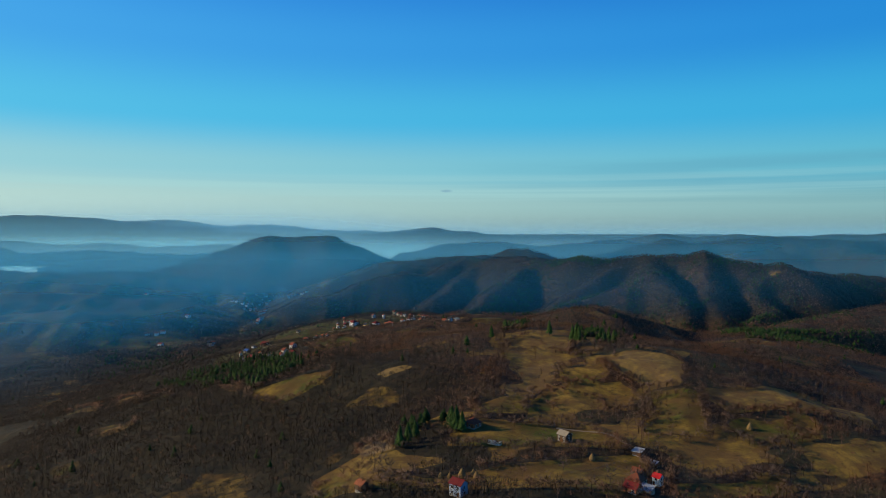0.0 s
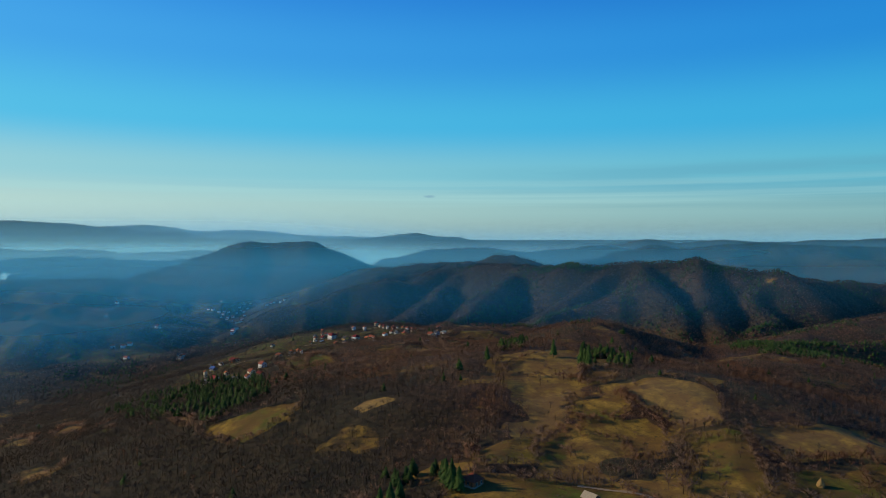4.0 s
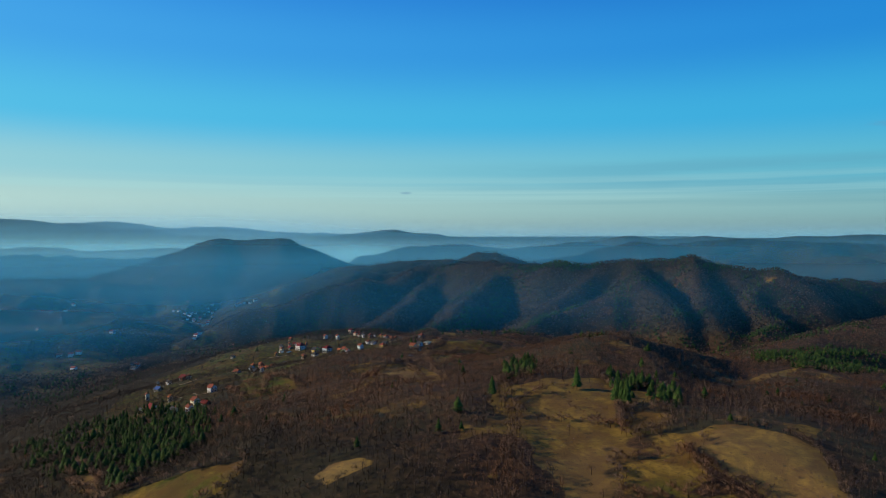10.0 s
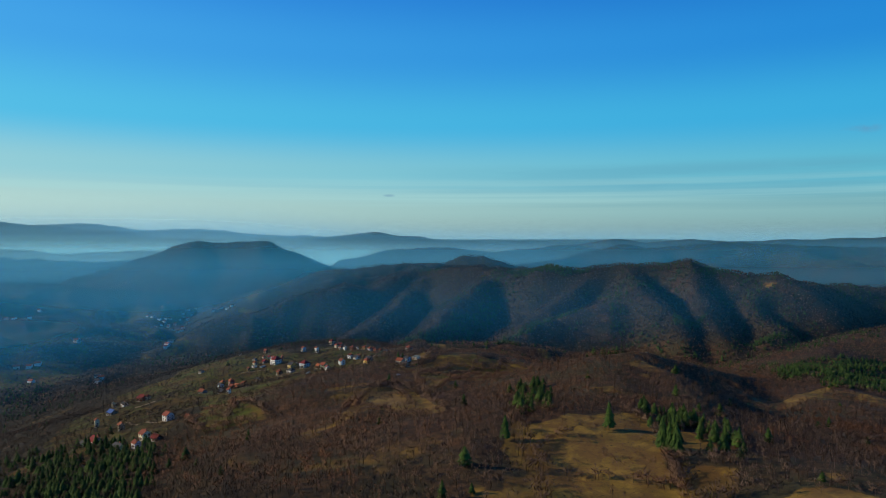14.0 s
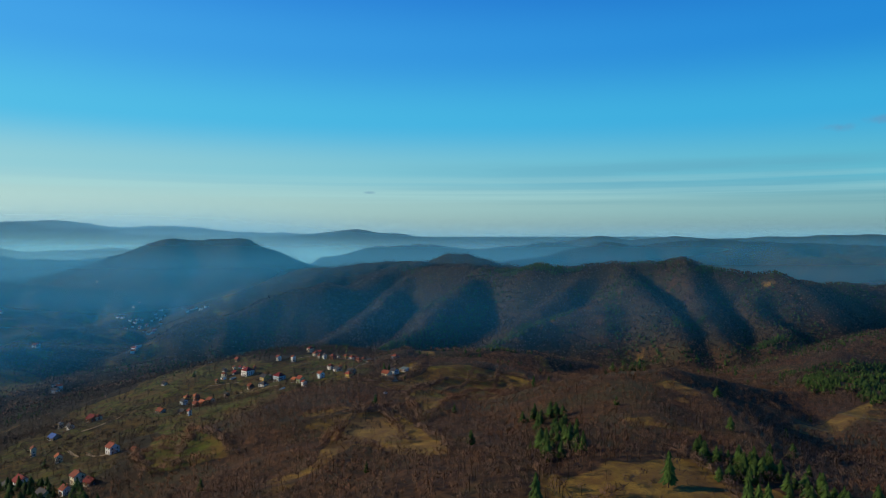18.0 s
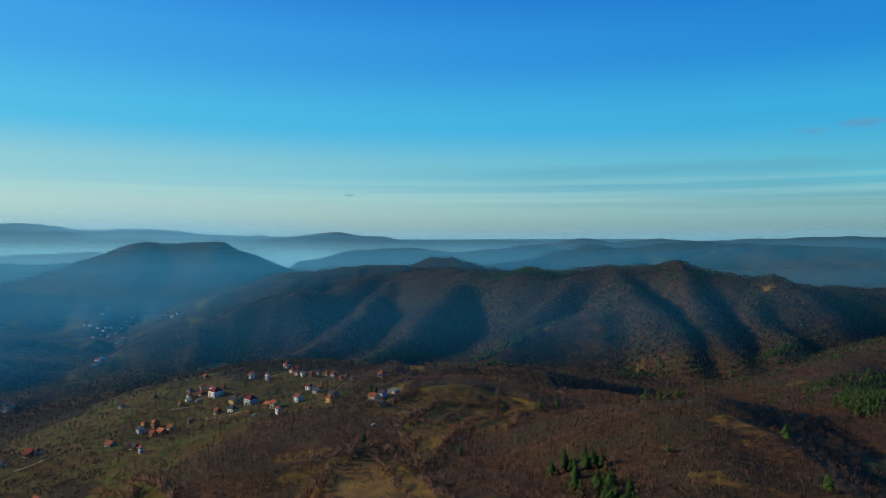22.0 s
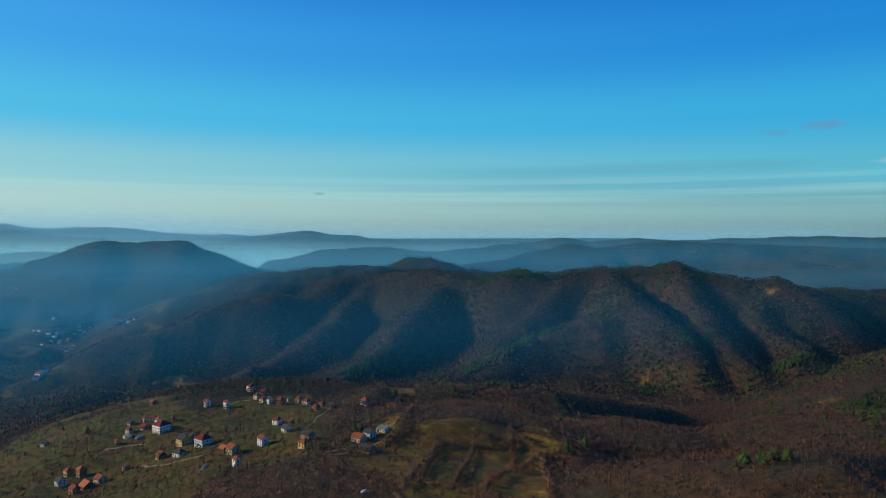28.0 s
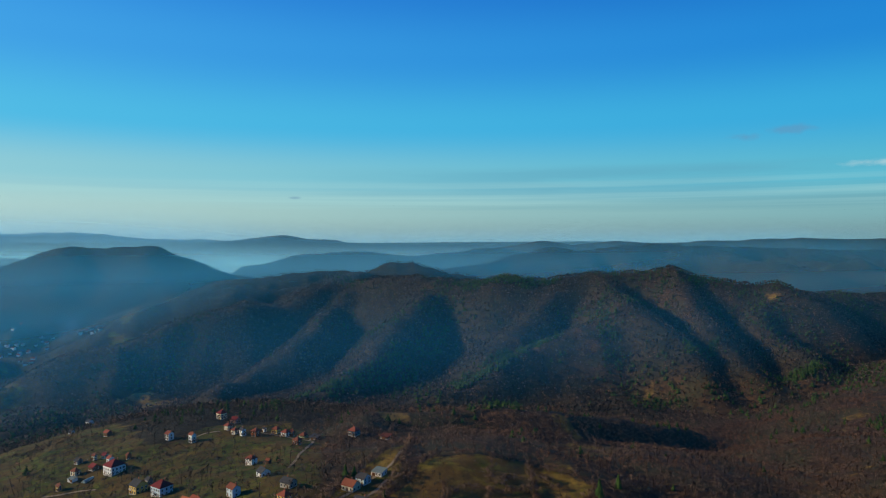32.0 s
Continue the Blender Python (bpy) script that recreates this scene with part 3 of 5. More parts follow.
def cover(x, y):
    """Openness 0 to 1, greenness, bareness."""
    shape = np.shape(x)
    x, y = np.ravel(x), np.ravel(y)
    far = step(1320, 1480, y)
    glade = step(0.5, 0.75, rough(x, y, 46, 77, 3)) * 0.5 * (1 - far)
    # the broad valley on the left and the far plateau are half fields
    valley = step(-380, -560, x + 0.25 * (1900 - y)) * step(0.05, 0.3, rough(x, y, 80, 91, 3)) * 0.62 * far * step(3400, 3000, y)
    plateau = step(2900, 3300, y) * step(900, 1300, x) * step(0.1, 0.35, rough(x, y, 50, 95, 4)) * 0.45
    opened = np.maximum.reduce([glade, valley, plateau])
    tone, bare = 0.35 + 0.4 * wave(x, y, 160, 3), np.zeros(x.shape)
    tone = tone + 0.3 * rough(x, y, 24, 33, 2)
    tone = np.maximum(tone, 0.95 * ((valley > 0.02) | (y > 2300)))
    wob = rough(x, y, 18, 46, 3)
    for rim, o, g, b in MEADOWS:
        i = near_rim(x, y, rim)
        size = 1.4 + 0.0025 * np.abs(y[i] - 300)
        if 0.3 < o < 0.7 and max(p[1] for p in rim) < 700:
            # half-open land: thickets and glades
            o = o + 0.42 * (2 * step(-0.22, 0.16, rough(x[i], y[i], 34, 79, 3)) - 1)
        k = step(-1.2, 1.6, inside(x[i], y[i], rim) / size + wob[i] * 0.8)
        opened[i] = opened[i] + (o - opened[i]) * k
        tone[i] = tone[i] + (g + (0.12 if g > 0.9 else 0.3) * wob[i] - tone[i]) * k
        bare[i] = bare[i] + (b - bare[i]) * k
    return opened.reshape(shape), tone.reshape(shape), bare.reshape(shape)


# ---------------------------------------------------------------- ground, one sheet to the horizon
ROWS, COLS = 560, 500
v = np.linspace(0, 1, ROWS)
gy = -400 + 650 * np.clip(v / 0.05, 0, 1) + 4700 * np.where(v > 0.05, (np.exp(2.6 * (v - 0.05) / 0.95) - 1) / (math.exp(2.6) - 1), 0)
u = np.linspace(-1, 1, COLS)
u = 0.75 * u + 0.25 * u**3
Y, U = np.meshgrid(gy, u, indexing="ij")
X = U * (330 + 0.86 * np.maximum(Y, 0) + 400 * step(500, 0, Y))
Zg = relief(X, Y)
ground_me = flat_mesh("ground", np.stack([X, Y, Zg], -1).reshape(-1, 3), grid_faces(ROWS, COLS), [GROUND])
openness, tone, bare = cover(X, Y)
point_values(ground_me, "open", openness), point_values(ground_me, "tone", tone), point_values(ground_me, "bare", bare)
point_values(ground_me, "shaded_share", 1 - russet(X, Y))
ground = tagged(new("ground", ground_me), "rolling winter hills of dry grass and brown leaf litter", "ground", kind="structure")


def height(x, y):
    return float(relief(np.array([x]), np.array([y]))[0])


# ---------------------------------------------------------------- far ranges
FAR_WOOD = material("far_woods", lambda nt, N, Lk: finish(N, Lk, blend(N, Lk, noise_node(N, Lk, N("ShaderNodeNewGeometry").outputs["Position"], 0.012, 6, 0.7), (0.03, 0.04, 0.03), (0.085, 0.075, 0.05)), 0.95))


def far_range(name, label, knots, foot, depth):
    """A range of hills: a crest line with a wooded slope towards the viewer and one away from it."""
    kx, ky, kz = np.array(knots, float).T
    n = int((kx[-1] - kx[0]) / 12)
    x = np.linspace(kx[0], kx[-1], n)
    # smooth the crest between the knots
    s = np.interp(x, kx, np.arange(len(kx)))
    i, f = np.floor(s).astype(int).clip(0, len(kx) - 2), 0
    f = s - i
    f = f * f * (3 - 2 * f)
    z = kz[i] * (1 - f) + kz[i + 1] * f + rough(x, x * 0 + ky[0], 260, 61, 6, 0.6) * 7
    y = np.interp(x, kx, ky)
    rows = []
    for k, (out, drop) in enumerate([(-0.5, 1.0), (-0.2, 0.25)] + [(q / 14, (q / 14) ** 1.15) for q in range(15)]):
        body = 4 * drop * (1 - drop) if out > 0 else 0
        spur = 1 - 2 * np.abs(wave(x + 90 * drop, x * 0 + ky[0], 330, 66)) + 0.6 * (1 - 2 * np.abs(wave(x - 60 * drop, x * 0 + ky[0], 140, 67)))
        zz = z + (foot - z) * drop + rough(x, x * 0 + k * 24 + ky[0], 70, 68, 3) * 7 * min(1, body * 2)
        rows.append(np.stack([x, y - out * depth * (0.7 + 0.2 * spur) if out > 0 else y - out * depth, zz], -1))
    me = flat_mesh(name, np.concatenate(rows), grid_faces(len(rows), n), [FAR_WOOD])
    return tagged(new(name, me), label, "mountains", kind="structure")


far_range("mountain_range_plateau", "low wooded hills on the horizon beyond the plateau", [(900, 4760, 170), (1357, 4760, 219), (1557, 4760, 259), (1843, 4760, 232), (2136, 4760, 250), (2480, 4760, 231), (2878, 4760, 245), (3383, 4760, 261), (4196, 4760, 252), (4600, 4760, 250)], 40, 160)
far_range("mountain_range_middle", "hazy blue wooded hills behind the great ridge", [(-434, 4700, 52), (-299, 4700, 112), (80, 4700, 182), (398, 4700, 193), (689, 4700, 163), (950, 4700, 189), (1218, 4700, 215), (1452, 4700, 193), (1756, 4700, 114)], 20, 26)
far_range("mountain_range_peak", "far pale blue mountain with a low summit", [(-1100, 4870, 150), (-911, 4870, 190), (-712, 4870, 220), (-407, 4870, 266), (-105, 4870, 294), (119, 4870, 265), (485, 4870, 239), (1000, 4870, 232), (1454, 4870, 229), (1900, 4870, 215)], 30, 60)
far_range("mountain_range_left", "long pale mountain range above valley mist", [(-4300, 4840, 340), (-3482, 4840, 374), (-3151, 4840, 391), (-2698, 4840, 374), (-2245, 4840, 341), (-1832, 4840, 311), (-1461, 4840, 262), (-1000, 4840, 200)], 30, 52)
far_range("mountain_range_farthest", "faintest mountain range fading into the sky", [(-2700, 4930, 300), (-2460, 4930, 334), (-2038, 4930, 363), (-1702, 4930, 321), (-1197, 4930, 313), (-775, 4930, 278), (-270, 4930, 262), (200, 4930, 235)], 30, 40)
far_range("mountain_range_cones", "small conical hills in the valley mist", [(-2900, 4690, 5), (-2700, 4690, 30), (-2517, 4690, 74), (-2400, 4690, 68), (-2230, 4690, 94), (-2130, 4690, 76), (-1944, 4690, 40), (-1800, 4690, 5)], -40, 17)
far_range("mountain_range_low", "low dark hills standing in valley mist", [(-4700, 4720, 178), (-3900, 4720, 185), (-3333, 4720, 197), (-3049, 4720, 197), (-2807, 4720, 173), (-2483, 4720, 189), (-2120, 4720, 169), (-1553, 4720, 173), (-1250, 4720, 120)], 20, 46)


# ---------------------------------------------------------------- sheets painting haze and valley mist between the ranges
def haze_sheet(name, label, y, left, right, amount, amount_right, depth, top, top_right, mat, foot=None):
    """An upright see-through sheet that paints in aerial haze: thin at the ground where it begins, thickest a little
    above, fading upwards.
    """
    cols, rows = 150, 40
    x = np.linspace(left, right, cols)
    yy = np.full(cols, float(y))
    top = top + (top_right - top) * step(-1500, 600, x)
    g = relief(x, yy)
    # the sheet rests on the higher ground round about, smoothed along its length
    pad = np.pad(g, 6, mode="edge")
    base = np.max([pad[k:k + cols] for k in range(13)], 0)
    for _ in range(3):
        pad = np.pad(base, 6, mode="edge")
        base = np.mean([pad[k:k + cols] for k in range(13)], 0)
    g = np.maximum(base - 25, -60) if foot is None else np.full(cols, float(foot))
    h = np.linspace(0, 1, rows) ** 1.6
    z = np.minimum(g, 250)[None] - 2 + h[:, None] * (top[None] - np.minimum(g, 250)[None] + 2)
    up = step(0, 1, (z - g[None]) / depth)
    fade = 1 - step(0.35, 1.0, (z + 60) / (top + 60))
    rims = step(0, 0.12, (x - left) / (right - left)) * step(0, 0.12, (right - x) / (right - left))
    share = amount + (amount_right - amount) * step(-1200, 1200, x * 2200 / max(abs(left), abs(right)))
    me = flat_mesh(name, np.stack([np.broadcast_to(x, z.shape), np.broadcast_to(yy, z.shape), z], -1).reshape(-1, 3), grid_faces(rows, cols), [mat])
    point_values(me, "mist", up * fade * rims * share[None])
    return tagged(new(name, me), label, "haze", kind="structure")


haze_sheet("haze_flank", "sheet painting faint blue haze over the near flank", 800, -1200, 1000, 0.07, 0.03, 110, 300, 300, MIST)
haze_sheet("haze_slope", "sheet painting thin blue haze below the village slope", 1060, -1500, 900, 0.11, 0.03, 130, 320, 320, MIST)
haze_sheet("haze_near", "sheet painting thin blue haze over the near valley", 1480, -1700, 1700, 0.34, 0.13, 130, 330, 330, MIST)
haze_sheet("haze_valley", "sheet painting blue haze across the broad valley", 2350, -2600, 2600, 0.38, 0.34, 120, 330, 350, MIST_FAR)
haze_sheet("haze_far_valley", "sheet painting thick blue haze at the foot of the table mountain", 3500, -3600, 3600, 0.38, 0.37, 130, 400, 380, MIST_FAR)
# from here on, self-glowing sheets paint the pale haze before the far ranges
haze_sheet("backdrop_mist_mountain", "glowing sheet painting pale mist behind the table mountain", 4670, -5200, 4600, 0.34, 0.40, 60, 340, 320, GLOW_MIST_BLUE, foot=-60)
haze_sheet("backdrop_mist_cones", "glowing sheet painting pale mist behind the small conical hills", 4706, -5200, 2000, 0.62, 0.2, 60, 260, 250, GLOW_MIST_LOW, foot=-60)
haze_sheet("backdrop_mist_sea", "glowing sheet painting white mist at the foot of the far range", 4776, -5200, 4600, 0.74, 0.1, 60, 300, 250, GLOW_MIST_LOW, foot=-40)
haze_sheet("backdrop_mist_range", "glowing sheet painting blue haze before the far range", 4782, -5200, 4600, 0.64, 0.40, 90, 560, 390, GLOW_MIST_BLUE, foot=-40)
haze_sheet("backdrop_mist_horizon", "glowing sheet painting milky haze before the farthest range", 4900, -4600, 4600, 0.58, 0.42, 80, 470, 390, GLOW_MIST_BLUE, foot=0)


# ---------------------------------------------------------------- woods
def tube_pts(a, b, ra, rb, sides=3):
    """Vertices and triangles of a tapered stick."""
    a, b = np.array(a, float), np.array(b, float)
    d = (b - a) / np.linalg.norm(b - a)
    e = np.cross(d, (0.3, 0.9, 0.1))
    e /= np.linalg.norm(e)
    g = np.cross(d, e)
    ang = np.arange(sides) * 2 * math.pi / sides
    ring = np.cos(ang)[:, None] * e + np.sin(ang)[:, None] * g
    v_ = np.concatenate([a + ring * ra, b + ring * rb])
    f_ = []
    for i in range(sides):
        j = (i + 1) % sides
        f_ += [(i, j, sides + j), (i, sides + j, sides + i)]
    return v_, np.array(f_)


def bare_tree(seed, limbs, twigs, wide=0.3, low=0.28, broad=0.012, long=0.2):
    """A leafless tree of height 1: trunk, limbs and a crown of fine twigs."""
    rng = np.random.default_rng(seed)
    vs, fs, n = [], [], 0

    def add(v_, f_):
        nonlocal n
        vs.append(v_), fs.append(f_ + n)
        n += len(v_)
    lean = rng.uniform(-0.04, 0.04, 2)
    add(*tube_pts((0, 0, -0.06), (lean[0], lean[1], 0.82), 0.020, 0.006))
    tips = []
    for k in range(limbs):
        t = low + (0.78 - low) * (k + rng.random()) / limbs
        a = k * 2.4 + rng.random()
        reach = wide * rng.uniform(0.55, 1.0) * (1.15 - 0.6 * abs(t - 0.45))
        p = np.array([lean[0] * t, lean[1] * t, t])
        q = p + (math.cos(a) * reach, math.sin(a) * reach, reach * rng.uniform(0.6, 1.1))
        tips.append((p, q))
        add(*tube_pts(p, q, 0.009, 0.003))
    for k in range(twigs):
        p, q = tips[k % len(tips)]
        b = p + (q - p) * rng.uniform(0.35, 1.0)
        d = rng.normal(size=3) * (1, 1, 0.6) + (q - p) / np.linalg.norm(q - p) * 0.9 + (0, 0, 0.5)
        d = d / np.linalg.norm(d) * rng.uniform(0.65, 1.35) * long
        s = np.cross(d, rng.normal(size=3))
        s = s / np.linalg.norm(s) * rng.uniform(0.7, 1.3) * broad
        add(np.array([b - s, b + s, b + d]), np.array([(0, 1, 2)]))
    return np.concatenate(vs), np.concatenate(fs)


def far_tree(seed, twigs, broad, long):
    """A leafless crown of height 1: a stem and a dense dome of short twigs rising and spreading from it."""
    rng = np.random.default_rng(seed)
    vs, n = [np.array([(-0.02, 0, -0.05), (0.02, 0, -0.05), (0, 0, 0.8)])], 1
    lobes = [(rng.uniform(0, 2 * math.pi), rng.uniform(0.08, 0.2), rng.uniform(0.45, 0.68)) for _ in range(4)]
    for k in range(twigs):
        a0, r0, z0 = lobes[k % 4]
        p = rng.normal(size=3)
        p = p / np.linalg.norm(p) * rng.random() ** 0.4 * np.array([0.2, 0.2, 0.24])
        b = np.array([math.cos(a0) * r0, math.sin(a0) * r0, z0]) + p
        d = np.array([b[0] * 2.2, b[1] * 2.2, 0.8]) + rng.normal(size=3) * 0.45
        d = d / np.linalg.norm(d) * rng.uniform(0.6, 1.4) * long
        s = np.cross(d, rng.normal(size=3))
        s = s / np.linalg.norm(s) * rng.uniform(0.6, 1.4) * broad
        vs.append(np.array([b - s, b + s, b + d]))
        n += 1
    return np.concatenate(vs), np.arange(3 * n).reshape(n, 3)


def conifer(seed, tiers, blades, wide=0.2):
    """A conifer of height 1: trunk and drooping ragged boughs in tiers."""
    rng = np.random.default_rng(seed)
    vs, fs, n = [], [], 0
    v_, f_ = tube_pts((0, 0, -0.05), (0, 0, 0.9), 0.018, 0.004)
    vs.append(v_), fs.append(f_)
    n = len(v_)
    for k in range(tiers):
        t = k / tiers
        z = 0.16 + 0.8 * t
        r = wide * (1 - t) ** 0.8 * rng.uniform(0.85, 1.12) + 0.02
        for j in range(blades):
            a = j * 2 * math.pi / blades + k * 1.3 + rng.uniform(-0.25, 0.25)
            w = math.pi / blades * rng.uniform(0.8, 1.25)
            rr = r * rng.uniform(0.75, 1.2)
            top = (0, 0, z + 0.20 * (1 - 0.55 * t))
            p1 = (math.cos(a - w) * rr * 0.8, math.sin(a - w) * rr * 0.8, z - 0.01)
            p2 = (math.cos(a) * rr * 1.12, math.sin(a) * rr * 1.12, z - 0.05 * rng.random())
            p3 = (math.cos(a + w) * rr * 0.8, math.sin(a + w) * rr * 0.8, z + 0.01)
            vs.append(np.array([top, p1, p2, p3])), fs.append(np.array([(0, 1, 2), (0, 2, 3)]) + n)
            n += 4
    return np.concatenate(vs), np.concatenate(fs)


def plant(name, label, spots, templates, mat, tall, category="forest"):
    """One mesh of many plants at the given x, y, with random turn, size and template."""
    rng = np.random.default_rng(len(spots) + 7)
    kind = rng.integers(0, len(templates), len(spots))
    zs = relief(spots[:, 0], spots[:, 1])
    vs, fs, ns, n = [], [], [], 0
    for k, (tv, tf) in enumerate(templates):
        at = np.flatnonzero(kind == k)
        if not len(at):
            continue
        a = rng.uniform(0, 2 * math.pi, len(at))
        h = rng.uniform(*tall, len(at)) * (1 + 0.18 * wave(spots[at, 0], spots[at, 1], 60, 17))
        w = h * rng.uniform(0.85, 1.2, len(at))
        c, s = np.cos(a) * w, np.sin(a) * w
        x = tv[None, :, 0] * c[:, None] - tv[None, :, 1] * s[:, None] + spots[at, 0, None]
        y = tv[None, :, 0] * s[:, None] + tv[None, :, 1] * c[:, None] + spots[at, 1, None]
        z = tv[None, :, 2] * h[:, None] + zs[at, None]
        # the crown is shaded as one soft volume: normals point away from its heart
        out = np.stack([tv[:, 0], tv[:, 1], 0.55 * (tv[:, 2] - 0.30)], 1)
        out /= np.linalg.norm(out, axis=1)[:, None] + 1e-6
        out += np.random.default_rng(k).normal(size=out.shape) * 0.12
        # bare crowns let light through, so their two sides differ little
        out = out * (0.45, 0.45, 0.45) + (0, 0, 0.75) if mat is not PINE else out
        face = np.cross(tv[tf[:, 1]] - tv[tf[:, 0]], tv[tf[:, 2]] - tv[tf[:, 0]])
        back = (face * out[tf].mean(1)).sum(1) < 0
        tf = np.where(back[:, None], tf[:, ::-1], tf)
        ca, sa = np.cos(a)[:, None], np.sin(a)[:, None]
        nx, ny = out[None, :, 0] * ca - out[None, :, 1] * sa, out[None, :, 0] * sa + out[None, :, 1] * ca
        nrm = np.stack([nx, ny, np.broadcast_to(out[None, :, 2], nx.shape)], -1).reshape(-1, 3)
        ns.append(nrm / (np.linalg.norm(nrm, axis=1)[:, None] + 1e-6))
        vs.append(np.stack([x, y, z], -1).reshape(-1, 3))
        fs.append((tf[None] + (np.arange(len(at)) * len(tv))[:, None, None] + n).reshape(-1, 3))
        n += len(at) * len(tv)
    me = flat_mesh(name, np.concatenate(vs), np.concatenate(fs), [mat])
    me.attributes.new("custom_normal", "FLOAT_VECTOR", "POINT").data.foreach_set("vector", np.concatenate(ns).astype(np.float32).ravel())
    return tagged(new(name, me), label, category, kind="stuff")


def spots(x0, x1, y0, y1, gap, seed):
    rng = np.random.default_rng(seed)
    gx, gy_ = np.meshgrid(np.arange(x0, x1, gap), np.arange(y0, y1, gap))
    p = np.stack([gx.ravel(), gy_.ravel()], 1) + rng.uniform(-0.48, 0.48, (gx.size, 2)) * gap
    seen = np.abs(p[:, 0] - 0.06 * p[:, 1]) < 0.74 * np.maximum(p[:, 1], 0) + 60
    return p[seen]


def sort_spots(p, seed, thin=1.0):
    """Splits places into leafless and conifer ones by the land cover."""
    rng = np.random.default_rng(seed)
    o, _, _ = cover(p[:, 0], p[:, 1])
    clump = 0.95 + 0.4 * rough(p[:, 0], p[:, 1], 50, 51, 3)
    keep = rng.random(len(p)) < (1 - o) ** 1.5 * clump * thin
    p = p[keep]
    is_pine = rng.random(len(p)) < stand_share(p[:, 0], p[:, 1])
    return p[~is_pine], p[is_pine]


BARE_NEAR = [far_tree(100 + s, 46, 0.017, 0.15) for s in range(8)]
BARE_MID = [far_tree(60 + s, 22, 0.036, 0.18) for s in range(8)]
BARE_FAR = [far_tree(40 + s, 11, 0.08, 0.24) for s in range(6)]
PINES_MID = [conifer(30 + s, 5, 6, w) for s, w in ((1, 0.26), (2, 0.33))]
PINES_NEAR = [conifer(s, 8, 7, w) for s, w in ((1, 0.24), (2, 0.32), (3, 0.28))]
PINES_FAR = [conifer(9 + s, 3, 5, 0.30) for s in range(3)]

b_near, p_near = sort_spots(spots(-420, 420, 250, 720, 3.8, 1), 2)
b_mid, p_mid = sort_spots(spots(-900, 900, 720, 1400, 4.9, 3), 4)
close = (b_mid[:, 1] < 900) & (np.abs(b_mid[:, 0]) < 520)
b_near, b_mid = np.concatenate([b_near, b_mid[close]]), b_mid[~close]
b_far, p_far = sort_spots(spots(-900, 1500, 1400, 2450, 6.3, 5), 6)
b_val, p_val = sort_spots(spots(-2300, 900, 1500, 3600, 15, 8), 9)


def stand_fill(lo, hi, gap, seed):
    """Conifers filling the stands whose centre lies between two distances."""
    out = []
    for n, (rim, share) in enumerate(STANDS):
        cy = sum(p[1] for p in rim) / len(rim)
        if lo <= cy < hi:
            xs, ys = [p[0] for p in rim], [p[1] for p in rim]
            rng = np.random.default_rng(seed + n)
            gx, gy_ = np.meshgrid(np.arange(min(xs), max(xs), gap), np.arange(min(ys), max(ys), gap))
            p = np.stack([gx.ravel(), gy_.ravel()], 1) + rng.uniform(-0.5, 0.5, (gx.size, 2)) * gap
            d = inside(p[:, 0], p[:, 1], rim) + rough(p[:, 0], p[:, 1], 26, 44, 2) * 7
            out.append(p[(d > 0) & (rng.random(len(p)) < share * (0.7 if lo >= 1400 else 0.45))])
    return np.concatenate(out)


def hedge_spots(seed):
    """Scrub and small trees along the rims of the nearer meadows."""
    rng = np.random.default_rng(seed)
    out = []
    for rim, o, g, b in MEADOWS:
        if o < 0.7 or min(p[1] for p in rim) > 1100:
            continue
        for (ax, ay), (bx, by) in zip(rim, rim[1:] + rim[:1]):
            n = int(math.hypot(bx - ax, by - ay) / 1.6)
            if n and rng.random() < 0.9:
                t = np.arange(n) / n
                p = np.stack([ax + (bx - ax) * t, ay + (by - ay) * t], 1) + rng.normal(size=(n, 2)) * 1.3
                out.append(p[rng.random(n) < 0.25 + 0.7 * (wave(p[:, 0], p[:, 1], 14, 71) > -0.25)])
    return np.concatenate(out)


def scrub_spots(seed):
    """Low bushes scattered over rough grass."""
    p = spots(-300, 330, 270, 1120, 4.2, seed)
    rng = np.random.default_rng(seed)
    o, tn, _ = cover(p[:, 0], p[:, 1])
    lump = wave(p[:, 0], p[:, 1], 22, 73) + 0.4 * wave(p[:, 0], p[:, 1], 7, 74)
    return p[(o > 0.3) & (rng.random(len(p)) < np.clip(lump - 0.1 - 0.5 * (tn > 0.8), 0, 0.8))]


def tree_line(width, gap, *line):
    """Trees along a hedge or ditch through x, y corners."""
    rng = np.random.default_rng(int(line[0][0]) + 900)
    out = []
    for (ax, ay), (bx, by) in zip(line, line[1:]):
        n = int(math.hypot(bx - ax, by - ay) / gap)
        t = (np.arange(n) + rng.random(n)) / n
        out.append(np.stack([ax + (bx - ax) * t, ay + (by - ay) * t], 1) + rng.normal(size=(n, 2)) * width)
    return np.concatenate(out)


SCRUB = [far_tree(80 + s, 38, 0.017, 0.30) for s in range(5)]
for tv, tf in SCRUB:
    tv[:, :2] *= 1.7
p_near, p_mid, p_far = (np.concatenate([a_, b_]) for a_, b_ in ((p_near, stand_fill(0, 720, 4.2, 301)), (p_mid, stand_fill(720, 1400, 5.0, 302)), (p_far, stand_fill(1400, 3000, 5.2, 303))))
